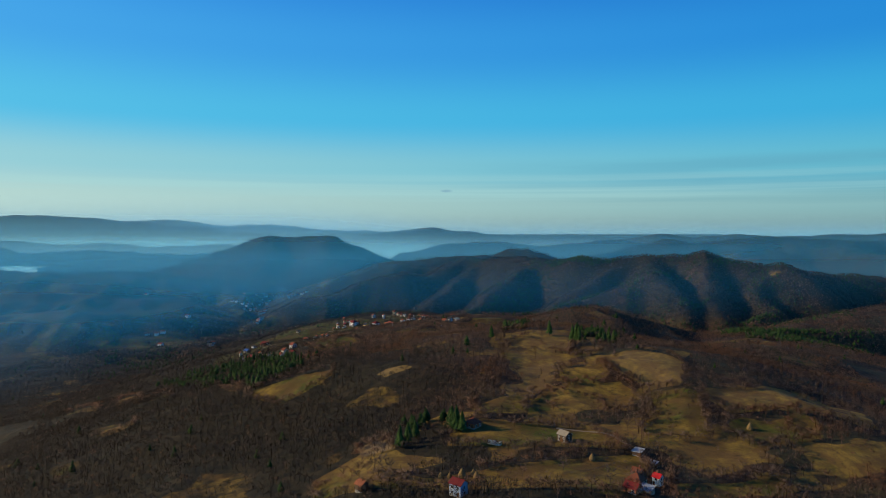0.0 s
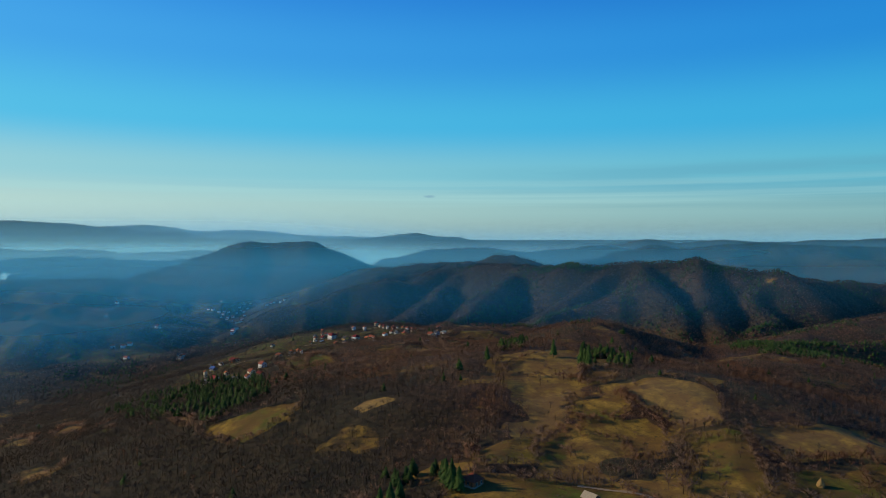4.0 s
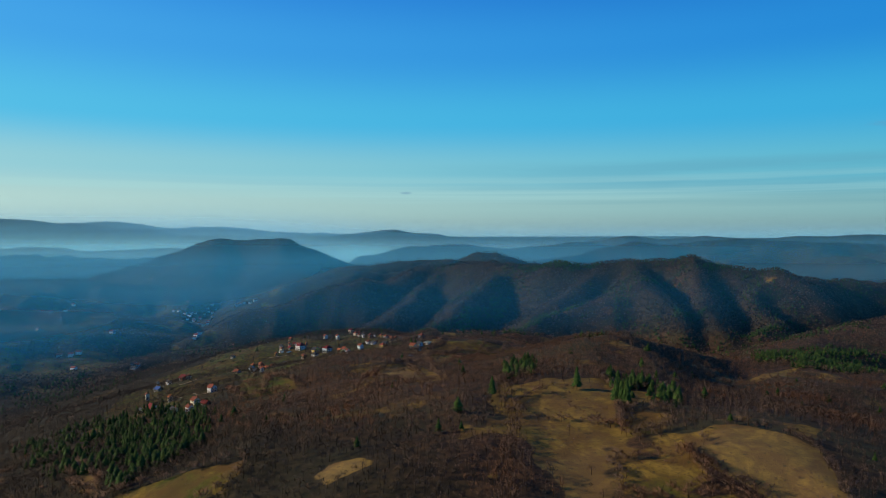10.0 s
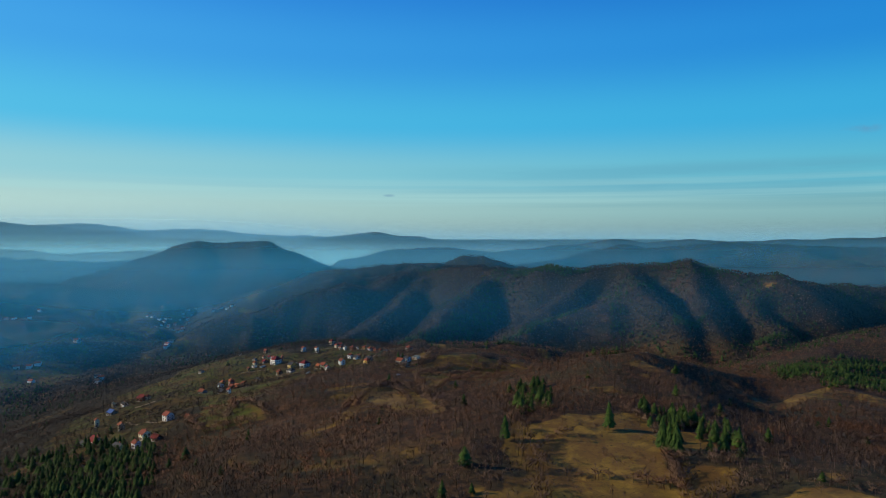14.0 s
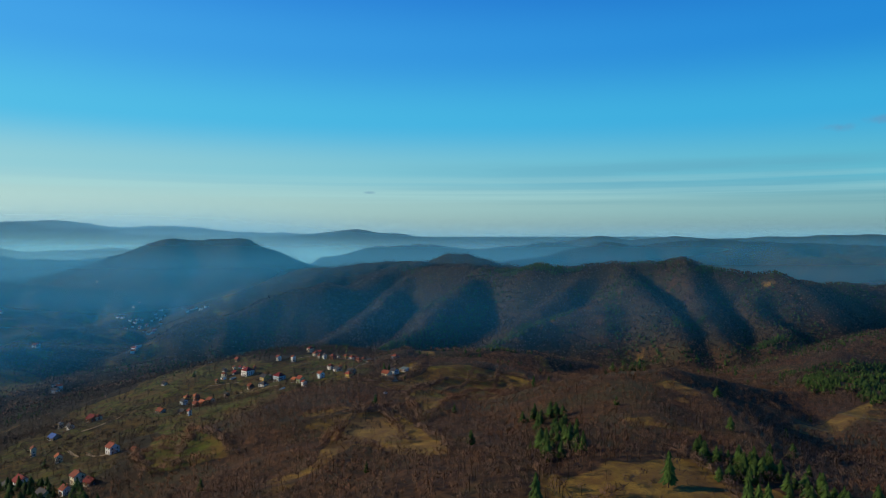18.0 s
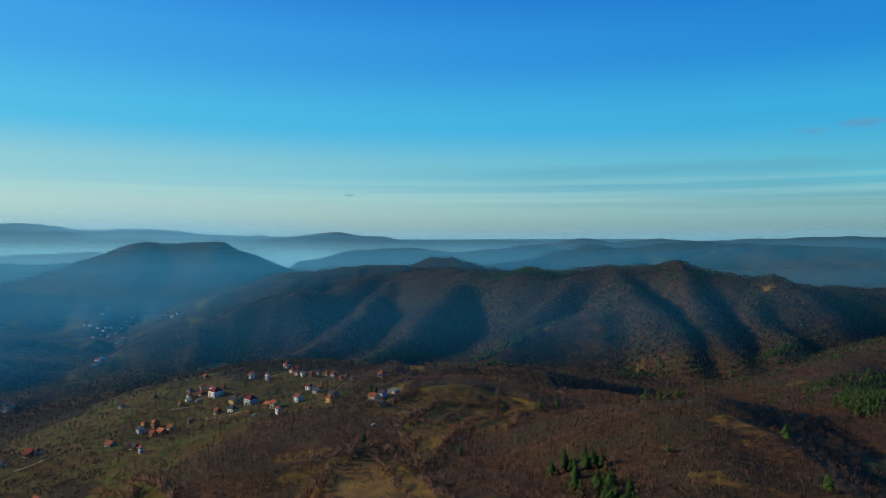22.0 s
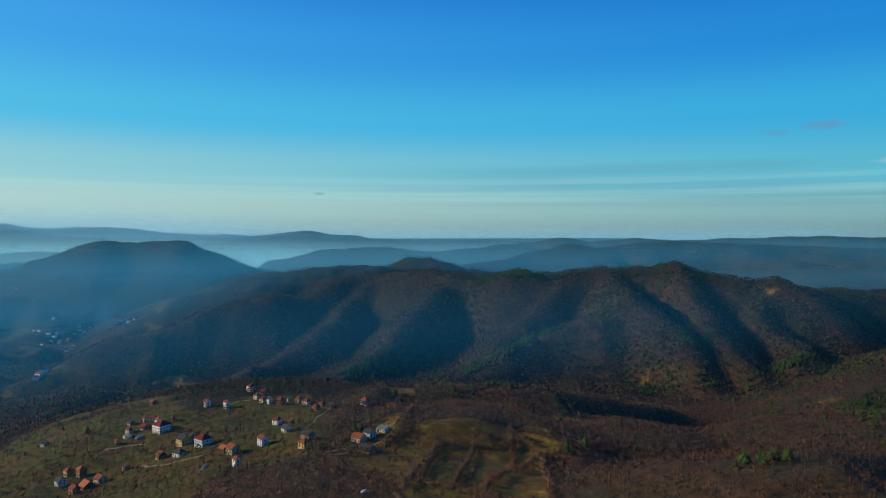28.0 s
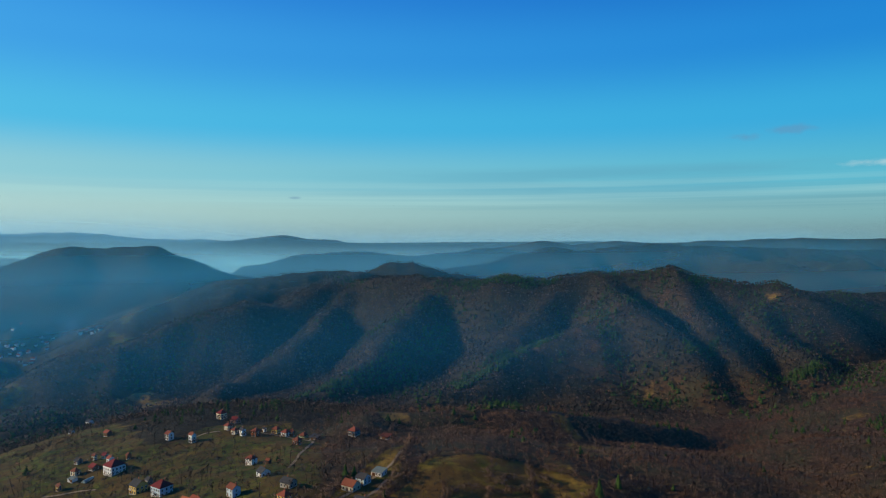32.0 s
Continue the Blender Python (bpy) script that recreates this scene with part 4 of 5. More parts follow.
lines_near = np.concatenate([tree_line(2.2, 1.3, (47, 390), (85, 395), (123, 388)), tree_line(2.0, 1.5, (133, 469), (138, 443), (125, 387)), tree_line(1.8, 1.5, (117, 502), (126, 471), (133, 469)), tree_line(1.5, 2.2, (139, 435), (176, 402)), tree_line(2.0, 1.6, (172, 397), (211, 398), (237, 385)), tree_line(3.0, 1.6, (56, 649), (51, 554), (29, 453), (12, 416))])
lines_strip = np.concatenate([tree_line(0.7, 0.8, (59, 1036), (30, 927)), tree_line(0.7, 0.8, (87, 1034), (46, 914)), tree_line(0.9, 0.9, (125, 1062), (98, 970)), tree_line(0.8, 1.0, (66, 1152), (34, 1068)), tree_line(1.5, 1.4, (125, 1074), (159, 1027))])
plant("field_edge_trees", "leafless trees standing along the field edges", lines_near, BARE_NEAR, BARK, (4.5, 9), "trees")
plant("ditch_scrub", "brown bushes along the ditches between strip fields", lines_strip, SCRUB, BARK, (1.4, 3.6), "scrub")
plant("hedgerow_scrub", "bare hedgerow bushes along the field edges", hedge_spots(311), SCRUB, BARK, (2.4, 6.2), "scrub")
plant("meadow_scrub", "low brown bushes scattered over rough grass", scrub_spots(312), SCRUB, BARK, (0.8, 2.2), "scrub")


def garden_spots(seed):
    """Fruit trees and shrubs round the village houses."""
    p = spots(-420, 70, 760, 1320, 5.2, seed)
    o, _, _ = cover(p[:, 0], p[:, 1])
    lump = 0.7 + 0.5 * wave(p[:, 0], p[:, 1], 30, 75)
    return p[(o > 0.4) & (np.random.default_rng(seed).random(len(p)) < lump)]


def plant_bare(name, label, label_grey, p, templates, tall):
    """A leafless wood of two kinds of tree: russet beech and oak, and grey trees darkened to hold shade."""
    warm = np.random.default_rng(len(p)).random(len(p)) < russet(p[:, 0], p[:, 1])
    plant(name, label, p[warm], templates, BARK, tall)
    plant(name + "_grey", label_grey, p[~warm], templates, SHADED_GREY, (tall[0] * 1.1, tall[1] * 1.15))


plant("village_garden_trees", "bare fruit trees and shrubs between the village houses", garden_spots(313), BARE_NEAR, SHADED_GREY, (2.2, 5.2), "trees")
plant_bare("bare_wood_near", "russet leafless beech wood on the near slopes", "grey leafless wood on the near slopes, darkened for shade", b_near, BARE_NEAR, (3.8, 7.2))
plant("conifer_stand_near", "dark green conifers among bare trees", p_near, PINES_NEAR, PINE, (4.5, 10))
plant_bare("bare_wood_village", "russet leafless wood on the dome and its flank", "grey leafless wood round the village spur, darkened for shade", b_mid, BARE_MID, (4, 7.2))
plant("conifer_stand_village", "dark green conifer stands on the shoulders", p_mid, PINES_MID, PINE, (4, 9))
plant_bare("bare_wood_ridge", "russet leafless wood on the great ridge", "grey leafless wood clothing the great ridge, darkened for shade", b_far, BARE_FAR, (5.5, 9))
plant("conifer_stand_ridge", "dark conifers along the crest and spurs", p_far, PINES_FAR, PINE, (6.5, 11))
b_plat, p_plat = sort_spots(spots(900, 3700, 2500, 4450, 24, 13), 14)
cut = np.random.default_rng(15).random(len(b_plat)) < 0.55
plant("bare_wood_plateau", "hazy bare woods over the far plateau", b_plat[cut], BARE_FAR, SHADED_GREY, (9, 14))
plant("conifer_wood_plateau", "hazy blue-green conifer woods over the far plateau", np.concatenate([b_plat[~cut], p_plat]), PINES_FAR, PINE, (8, 13))
plant("bare_wood_valley", "hazy bare woods across the broad valley", b_val, BARE_FAR, SHADED_GREY, (6, 10))


# ---------------------------------------------------------------- buildings
def plain_nodes(colour, second, scale=1.2, rough_=0.85, stripes=0.0):
    def build(nt, N, Lk):
        tc = N("ShaderNodeTexCoord")
        pos = tc.outputs["Object"]
        n = noise_node(N, Lk, pos, scale, 5, 0.65)
        col = blend(N, Lk, spread(N, Lk, n, 0.3, 0.75), colour, second)
        info = N("ShaderNodeObjectInfo")
        v = N("ShaderNodeMapRange")
        v.inputs[3].default_value, v.inputs[4].default_value = 0.82, 1.1
        Lk(info.outputs["Random"], v.inputs[0])
        hsv = N("ShaderNodeHueSaturation")
        Lk(v.outputs[0], hsv.inputs["Value"]), Lk(col, hsv.inputs["Color"])
        bump = n
        if stripes:
            w = N("ShaderNodeTexWave")
            w.bands_direction = "Z"
            w.inputs["Scale"].default_value = stripes
            Lk(pos, w.inputs["Vector"])
            bump = w.outputs[1]
        finish(N, Lk, hsv.outputs[0], rough_, bump, 0.35, 0.05)
    return build


WALLS = {
    "white": ("white rendered", (0.80, 0.79, 0.76), (0.70, 0.68, 0.64)), "cream": ("cream rendered", (0.72, 0.64, 0.44), (0.58, 0.50, 0.35)),
    "yellow": ("yellow painted", (0.70, 0.48, 0.12), (0.58, 0.38, 0.10)), "ochre": ("ochre rendered", (0.52, 0.33, 0.10), (0.42, 0.27, 0.10)),
    "paleblue": ("pale blue rendered", (0.55, 0.66, 0.72), (0.46, 0.56, 0.62)), "blue": ("blue and white painted", (0.50, 0.60, 0.74), (0.40, 0.50, 0.66)),
    "bluegrey": ("blue-grey boarded", (0.17, 0.22, 0.27), (0.12, 0.16, 0.20)), "green": ("pale green painted", (0.46, 0.54, 0.26), (0.38, 0.44, 0.22)),
    "pink": ("pink rendered", (0.60, 0.34, 0.30), (0.50, 0.28, 0.25)), "stone": ("grey block", (0.36, 0.33, 0.27), (0.26, 0.24, 0.20)),
    "brick": ("bare red brick", (0.36, 0.13, 0.06), (0.26, 0.095, 0.05)), "timber": ("weathered timber", (0.16, 0.105, 0.065), (0.10, 0.065, 0.045)),
}
ROOFS = {
    "redtile": ("red tiled", (0.27, 0.072, 0.040), (0.19, 0.052, 0.032)), "redbrown": ("red-brown tiled", (0.24, 0.075, 0.038), (0.17, 0.055, 0.03)),
    "darkred": ("dark red sheet", (0.20, 0.024, 0.022), (0.14, 0.02, 0.02)), "red": ("bright red sheet", (0.56, 0.02, 0.028), (0.45, 0.018, 0.022)),
    "orange": ("new orange tiled", (0.38, 0.120, 0.050), (0.30, 0.095, 0.042)), "slate": ("dark grey", (0.060, 0.062, 0.066), (0.035, 0.036, 0.040)),
    "greensheet": ("green-grey sheet", (0.20, 0.25, 0.22), (0.15, 0.19, 0.17)), "greysheet": ("grey metal sheet", (0.42, 0.44, 0.44), (0.32, 0.33, 0.33)),
    "bluesheet": ("blue sheet", (0.05, 0.12, 0.34), (0.04, 0.09, 0.26)), "thatch": ("grey shingle", (0.34, 0.29, 0.21), (0.24, 0.20, 0.15)),
}
WALL_MAT = {k: material("wall_" + k, plain_nodes(a, b, 0.9, 0.9)) for k, (_, a, b) in WALLS.items()}
ROOF_MAT = {k: material("roof_" + k, plain_nodes(a, b, 1.6, 0.7, 3.0)) for k, (_, a, b) in ROOFS.items()}
GLASS = material("window_glass", lambda nt, N, Lk: finish(N, Lk, blend(N, Lk, noise_node(N, Lk, N("ShaderNodeTexCoord").outputs["Object"], 0.6), (0.012, 0.015, 0.02), (0.03, 0.035, 0.045)), 0.08))
FRAME = material("window_frame_paint", plain_nodes((0.62, 0.60, 0.56), (0.5, 0.48, 0.45), 3))
DOOR = material("door_wood", plain_nodes((0.16, 0.075, 0.035), (0.10, 0.05, 0.025), 2))
BRICKWORK = material("chimney_brick", plain_nodes((0.34, 0.14, 0.08), (0.22, 0.10, 0.065), 4))
CONCRETE = material("concrete", plain_nodes((0.42, 0.40, 0.36), (0.32, 0.30, 0.27), 2))
TIMBER = material("grey_timber", plain_nodes((0.17, 0.125, 0.085), (0.10, 0.075, 0.055), 3))
HAY = material("hay", plain_nodes((0.30, 0.20, 0.075), (0.17, 0.11, 0.045), 3.5, 0.95))
TRACK = material("gravel_track", lambda nt, N, Lk: finish(N, Lk, blend(N, Lk, noise_node(N, Lk, N("ShaderNodeNewGeometry").outputs["Position"], 0.5, 6, 0.7), (0.16, 0.12, 0.075), (0.34, 0.27, 0.18)), 0.95))
FILM = material("polytunnel_film", plain_nodes((0.44, 0.55, 0.52), (0.32, 0.42, 0.40), 1.0, 0.35))
CAR_PAINT = material("car_paint", plain_nodes((0.75, 0.75, 0.74), (0.70, 0.70, 0.69), 0.5, 0.25))
RUBBER = material("rubber", plain_nodes((0.02, 0.02, 0.02), (0.03, 0.03, 0.03), 4))


def box(bm, x0, x1, y0, y1, z0, z1):
    v_ = [bm.verts.new(p) for p in ((x0, y0, z0), (x1, y0, z0), (x1, y1, z0), (x0, y1, z0), (x0, y0, z1), (x1, y0, z1), (x1, y1, z1), (x0, y1, z1))]
    for f_ in ((3, 2, 1, 0), (4, 5, 6, 7), (0, 1, 5, 4), (1, 2, 6, 5), (2, 3, 7, 6), (3, 0, 4, 7)):
        bm.faces.new([v_[i] for i in f_])


def mesh_of(name, bm, mat):
    me = bpy.data.meshes.new(name)
    bm.to_mesh(me)
    bm.free()
    me.materials.append(mat)
    return me


def part(name, bm, mat, parent, label=""):
    ob = new(name, bm if isinstance(bm, bpy.types.Mesh) else mesh_of(name, bm, mat))
    ob.parent = parent
    return tagged(ob, label)


def boxes(*rows):
    bm = bmesh.new()
    for row in rows:
        box(bm, *row)
    return bm


WIN_FRAME = mesh_of("window", boxes((-0.6, 0.6, -0.05, 0.04, -0.75, -0.66), (-0.6, 0.6, -0.05, 0.04, 0.66, 0.75), (-0.6, -0.52, -0.05, 0.04, -0.66, 0.66), (0.52, 0.6, -0.05, 0.04, -0.66, 0.66), (-0.03, 0.03, -0.04, 0.04, -0.66, 0.66), (-0.68, 0.68, -0.12, 0.04, -0.82, -0.75)), FRAME)
WIN_PANE = mesh_of("pane", boxes((-0.52, 0.52, -0.02, 0.02, -0.66, 0.66)), GLASS)


def roof_mesh(style, w, d, eaves, rise):
    """A roof slab with overhang: gable along x, hip, or a single slope."""
    o, t = 0.45, 0.16
    a, b = w / 2 + o, d / 2 + o
    lip = eaves - o * rise / (d / 2) * 0.6
    bm = bmesh.new()
    if style == "gable":
        top = [(-a, 0, eaves + rise), (a, 0, eaves + rise)]
    elif style == "hip":
        run = max(w / 2 - d * 0.42, w * 0.06)
        top = [(-run, 0, eaves + rise), (run, 0, eaves + rise)]
    else:
        top = [(-a, b, eaves + rise), (a, b, eaves + rise)]
    corners = [(-a, -b, lip), (a, -b, lip), (a, b, lip if style != "shed" else eaves + rise - 0.02), (-a, b, lip if style != "shed" else eaves + rise - 0.02)]
    up = [bm.verts.new(p) for p in (*corners, *top)]
    dn = [bm.verts.new((p[0], p[1], p[2] - t)) for p in (*corners, *top)]
    if style == "shed":
        quads = ((0, 1, 2, 3),)
    else:
        quads = ((0, 1, 5, 4), (2, 3, 4, 5), (1, 2, 5), (3, 0, 4)) if style == "hip" else ((0, 1, 5, 4), (2, 3, 4, 5))
    for q in quads:
        bm.faces.new([up[i] for i in q])
        bm.faces.new([dn[i] for i in reversed(q)])
    edges = ((0, 1), (1, 2), (2, 3), (3, 0)) if style != "gable" else ((0, 1), (1, 5), (5, 2), (2, 3), (3, 4), (4, 0))
    for i, j in edges:
        bm.faces.new([up[i], dn[i], dn[j], up[j]])
    if style in ("gable", "hip"):
        box(bm, top[0][0], top[1][0], -0.12, 0.12, eaves + rise - 0.05, eaves + rise + 0.1)
    bm.normal_update()
    return bm


def wall_mesh(style, w, d, eaves, rise):
    bm = bmesh.new()
    a, b = w / 2, d / 2
    v_ = [bm.verts.new(p) for p in ((-a, -b, -2.5), (a, -b, -2.5), (a, b, -2.5), (-a, b, -2.5), (-a, -b, eaves), (a, -b, eaves), (a, b, eaves), (-a, b, eaves))]
    for f_ in ((0, 1, 5, 4), (1, 2, 6, 5), (2, 3, 7, 6), (3, 0, 4, 7), (3, 2, 1, 0)):
        bm.faces.new([v_[i] for i in f_])
    if style == "gable":
        l, r = bm.verts.new((-a, 0, eaves + rise - 0.17)), bm.verts.new((a, 0, eaves + rise - 0.17))
        bm.faces.new([v_[7], v_[4], l]), bm.faces.new([v_[5], v_[6], r])
    elif style == "shed":
        l, r = bm.verts.new((-a, b, eaves + rise - 0.2)), bm.verts.new((a, b, eaves + rise - 0.2))
        bm.faces.new([v_[7], v_[4], l]), bm.faces.new([v_[5], v_[6], r]), bm.faces.new([v_[7], l, r, v_[6]])
    return bm


house_count = 0


def house(x, y, turn, w, d, eaves, wall, roof, style):
    """A village house or outbuilding standing on the slope, its front towards -y before the turn."""
    global house_count
    house_count += 1
    turn = -38 - 0.5 * abs(turn)
    rng = random.Random(house_count * 17)
    barn = wall == "timber" or style == "shed"
    rise = {"gable": 0.36, "hip": 0.34, "shed": 0.14}[style] * d
    words = f"{WALLS[wall][0]} {'outbuilding' if barn else 'house'} with a {ROOFS[roof][0]} {'lean-to' if style == 'shed' else style} roof"
    root = tagged(new("outbuilding" if barn else "house"), words, "outbuilding" if barn else "house", "buildings of the hill village")
    root.matrix_world = pose(x, y, min(height(x, y), height(x, y - d / 2) + 0.6), 0, 0, turn)
    part("wall", wall_mesh(style, w, d, eaves, rise), WALL_MAT[wall], root)
    rf = part("roof", roof_mesh(style, w, d, eaves, rise), ROOF_MAT[roof], root, ROOFS[roof][0] + " roof")
    part("plinth", boxes((-w / 2 - 0.06, w / 2 + 0.06, -d / 2 - 0.06, d / 2 + 0.06, -2.4, 0.3)), CONCRETE, root, "grey concrete plinth")
    if not barn:
        cx, cy = w * rng.uniform(-0.25, 0.25), d * 0.14
        part("chimney", boxes((cx - 0.3, cx + 0.3, cy - 0.3, cy + 0.3, eaves + rise * 0.4, eaves + rise + 0.7), (cx - 0.38, cx + 0.38, cy - 0.38, cy + 0.38, eaves + rise + 0.7, eaves + rise + 0.82)), BRICKWORK, rf, "brick chimney")
    dx = w * rng.choice((-0.28, 0.0, 0.28))
    dw = 0.5 if not barn else min(1.1, w * 0.25)
    part("door", boxes((dx - dw, dx + dw, -d / 2 - 0.07, -d / 2 + 0.05, 0.05, min(2.1, eaves - 0.1))), DOOR, root, "dark wooden door")
    if barn and w < 6:
        return root
    storeys = 1 if eaves < 3.9 else 2
    n = max(1, int(w / 2.3))
    for s in range(storeys):
        z = 1.45 + s * 2.5
        if z + 0.8 > eaves:
            z = eaves - 0.85
        for side, length, off in ((0, w, d / 2), (90, d, w / 2), (-90, d, w / 2)):
            m = n if side == 0 else max(1, int(length / 2.8))
            for k in range(m):
                u_ = (k + 0.5) / m * length - length / 2
                if side == 0 and s == 0 and abs(u_ - dx) < 1.15:
                    continue
                win = part("window", WIN_FRAME, None, root)
                win.matrix_local = pose(0, 0, 0, 0, 0, side) @ pose(u_, -off, z)
                pane = part("pane", WIN_PANE, None, win, "dark glass pane")
                pane.matrix_local = pose(0, -0.004, 0)
    if not barn and storeys == 2 and w > 6.5 and rng.random() < 0.6:
        bx = w * 0.22 * rng.choice((-1, 1))
        part("balcony", boxes((bx - 1.3, bx + 1.3, -d / 2 - 1.0, -d / 2 - 0.001, 2.55, 2.68), (bx - 1.3, bx + 1.3, -d / 2 - 1.0, -d / 2 - 0.94, 3.45, 3.52), *((bx - 1.3 + 0.26 * i, bx - 1.26 + 0.26 * i, -d / 2 - 0.99, -d / 2 - 0.95, 2.68, 3.45) for i in range(11))), FRAME, root, "small railed balcony")
    return root


def hamlet_house(x, y):
    """A far house in the valley, seen only as a light wall under a roof."""
    global house_count
    house_count += 1
    rng = random.Random(house_count * 29)
    w, d, e = rng.uniform(9, 13), rng.uniform(8, 10), rng.uniform(4.5, 6.5)
    roof = rng.choice(("redtile", "redbrown", "slate"))
    root = tagged(new("house"), f"far white house with a {ROOFS[roof][0]} roof in the valley", "house", "houses of the valley hamlets")
    root.matrix_world = pose(x, y, height(x, y), 0, 0, rng.uniform(-30, 30))
    part("wall", wall_mesh("gable", w, d, e, 3), WALL_MAT["white"], root)
    part("roof", roof_mesh("gable", w, d, e, 3), ROOF_MAT[roof], root, ROOFS[roof][0] + " roof")
    return root


def road(*line):
    """A narrow gravel track draped over the ground."""
    pts = [Vector((x, y, 0)) for x, y in line]
    mid = []
    for k in range(len(pts) - 1):
        p0, p1, p2, p3 = pts[max(k - 1, 0)], pts[k], pts[k + 1], pts[min(k + 2, len(pts) - 1)]
        n = max(2, int((p2 - p1).length / 2.5))
        for i in range(n):
            t = i / n
            mid.append(0.5 * (2 * p1 + (p2 - p0) * t + (2 * p0 - 5 * p1 + 4 * p2 - p3) * t * t + (3 * p1 - p0 - 3 * p2 + p3) * t**3))
    mid.append(pts[-1])
    vs = []
    for i, p in enumerate(mid):
        q, r = mid[max(i - 1, 0)], mid[min(i + 1, len(mid) - 1)]
        side = Vector((-(r - q).y, (r - q).x, 0)).normalized() * (1.15 + 0.25 * math.sin(i * 1.7))
        for s in (-1, -0.5, 0, 0.5, 1):
            e = p + side * s
            vs.append((e.x, e.y, 0))
    vs = np.array(vs)
    vs[:, 2] = relief(vs[:, 0], vs[:, 1]) + 0.22
    me = flat_mesh("track", vs, grid_faces(len(mid), 5), [TRACK])
    return tagged(new("track", me), "pale gravel farm track", "road", kind="structure")


def haystack(x, y, size):
    """A hay rick built round a pole: a bulging, ragged cone."""
    rng = random.Random(int(x * 31 + y))
    root = tagged(new("haystack"), "brown hay rick built round a wooden pole", "haystack", "hay ricks in the yard")
    root.matrix_world = pose(x, y, height(x, y), 0, 0, rng.uniform(0, 360))
    bm = bmesh.new()
    prof = ((0.0, 1.15), (0.5, 1.35), (1.2, 1.3), (1.9, 1.0), (2.6, 0.6), (3.1, 0.22), (3.25, 0.06))
    rings = []
    for z, r in prof:
        rings.append([bm.verts.new((math.cos(a) * r * size * k, math.sin(a) * r * size * k, (z - 0.1) * size)) for a in (i * math.pi / 6 for i in range(12)) for k in (rng.uniform(0.9, 1.1),)])
    for a, b in zip(rings, rings[1:]):
        for i in range(12):
            bm.faces.new((a[i], a[(i + 1) % 12], b[(i + 1) % 12], b[i]))
    bm.faces.new(rings[-1]), bm.faces.new(rings[0][::-1])
    part("hay", bm, HAY, root)
    part("pole", boxes((-0.06, 0.06, -0.06, 0.06, 2.9 * size, 3.9 * size)), TIMBER, root, "wooden pole")


def utility_pole(x, y):
    root = tagged(new("utility_pole"), "weathered wooden utility pole with a crossarm", "utility pole", "utility poles in the village")
    root.matrix_world = pose(x, y, height(x, y), 0, 0, (x * 7) % 60)
    bm = bmesh.new()
    bmesh.ops.create_cone(bm, segments=8, radius1=0.19, radius2=0.12, depth=9.6, matrix=Matrix.Translation((0, 0, 4.2)))
    part("pole", bm, TIMBER, root)
    arm = part("crossarm", boxes((-0.9, 0.9, -0.06, 0.06, 8.3, 8.42)), TIMBER, root)
    for u_ in (-0.8, 0, 0.8):
        part("insulator", boxes((u_ - 0.05, u_ + 0.05, -0.05, 0.05, 8.42, 8.62)), FRAME, arm, "pale insulator")


def polytunnel(x, y, turn, length):
    root = tagged(new("polytunnel"), "pale translucent polytunnel on hoops beside the house", "polytunnel", "garden polytunnels")
    root.matrix_world = pose(x, y, height(x, y), 0, 0, turn)
    bm = bmesh.new()
    arcs = []
    for k in range(7):
        px = (k / 6 - 0.5) * length
        arcs.append([bm.verts.new((px, math.cos(a) * 1.7, math.sin(a) * 2.0 - 0.2)) for a in (i * math.pi / 10 for i in range(11))])
    for a, b in zip(arcs, arcs[1:]):
        for i in range(10):
            bm.faces.new((a[i], a[i + 1], b[i + 1], b[i]))
    bm.faces.new(arcs[0]), bm.faces.new(arcs[-1][::-1])
    part("cover", bm, FILM, root)
    for k in (0, 2, 4, 6):
        px = (k / 6 - 0.5) * length
        hb = bmesh.new()
        for i in range(10):
            a0, a1 = i * math.pi / 10, (i + 1) * math.pi / 10
            q = [hb.verts.new((px + s, math.cos(a) * r, math.sin(a) * (r + 0.3) - 0.2)) for s in (-0.04, 0.04) for a in (a0, a1) for r in (1.72, 1.78)]
            for f_ in ((1, 3, 7, 5), (0, 1, 3, 2), (4, 6, 7, 5)):
                hb.faces.new([q[j] for j in f_])
        part("hoop", hb, FRAME, root, "pale metal hoop")


def car(x, y, turn):
    root = tagged(new("car"), "small white parked car on the grass", "car")
    root.matrix_world = pose(x, y, height(x, y), 0, 0, turn)
    bm = bmesh.new()
    side = ((-2.0, 0.35), (-2.0, 0.8), (-1.3, 0.95), (-0.7, 1.42), (0.9, 1.45), (1.6, 0.95), (2.0, 0.85), (2.0, 0.35))
    l = [bm.verts.new((u_, -0.8, z)) for u_, z in side]
    r = [bm.verts.new((u_, 0.8, z)) for u_, z in side]
    bm.faces.new(l), bm.faces.new(r[::-1])
    for i in range(len(side)):
        j = (i + 1) % len(side)
        bm.faces.new((l[j], l[i], r[i], r[j]))
    part("body", bm, CAR_PAINT, root)
    for s in (-1, 1):
        part("side_window", boxes((-0.75, 1.0, s * 0.805 - 0.01, s * 0.805 + 0.01, 1.0, 1.33)), GLASS, root, "dark side window")
        for u_ in (-1.25, 1.25):
            wb = bmesh.new()
            bmesh.ops.create_cone(wb, cap_ends=True, segments=14, radius1=0.32, radius2=0.32, depth=0.2, matrix=pose(u_, s * 0.74, 0.32, 90))
            part("wheel", wb, RUBBER, root, "black tyre")


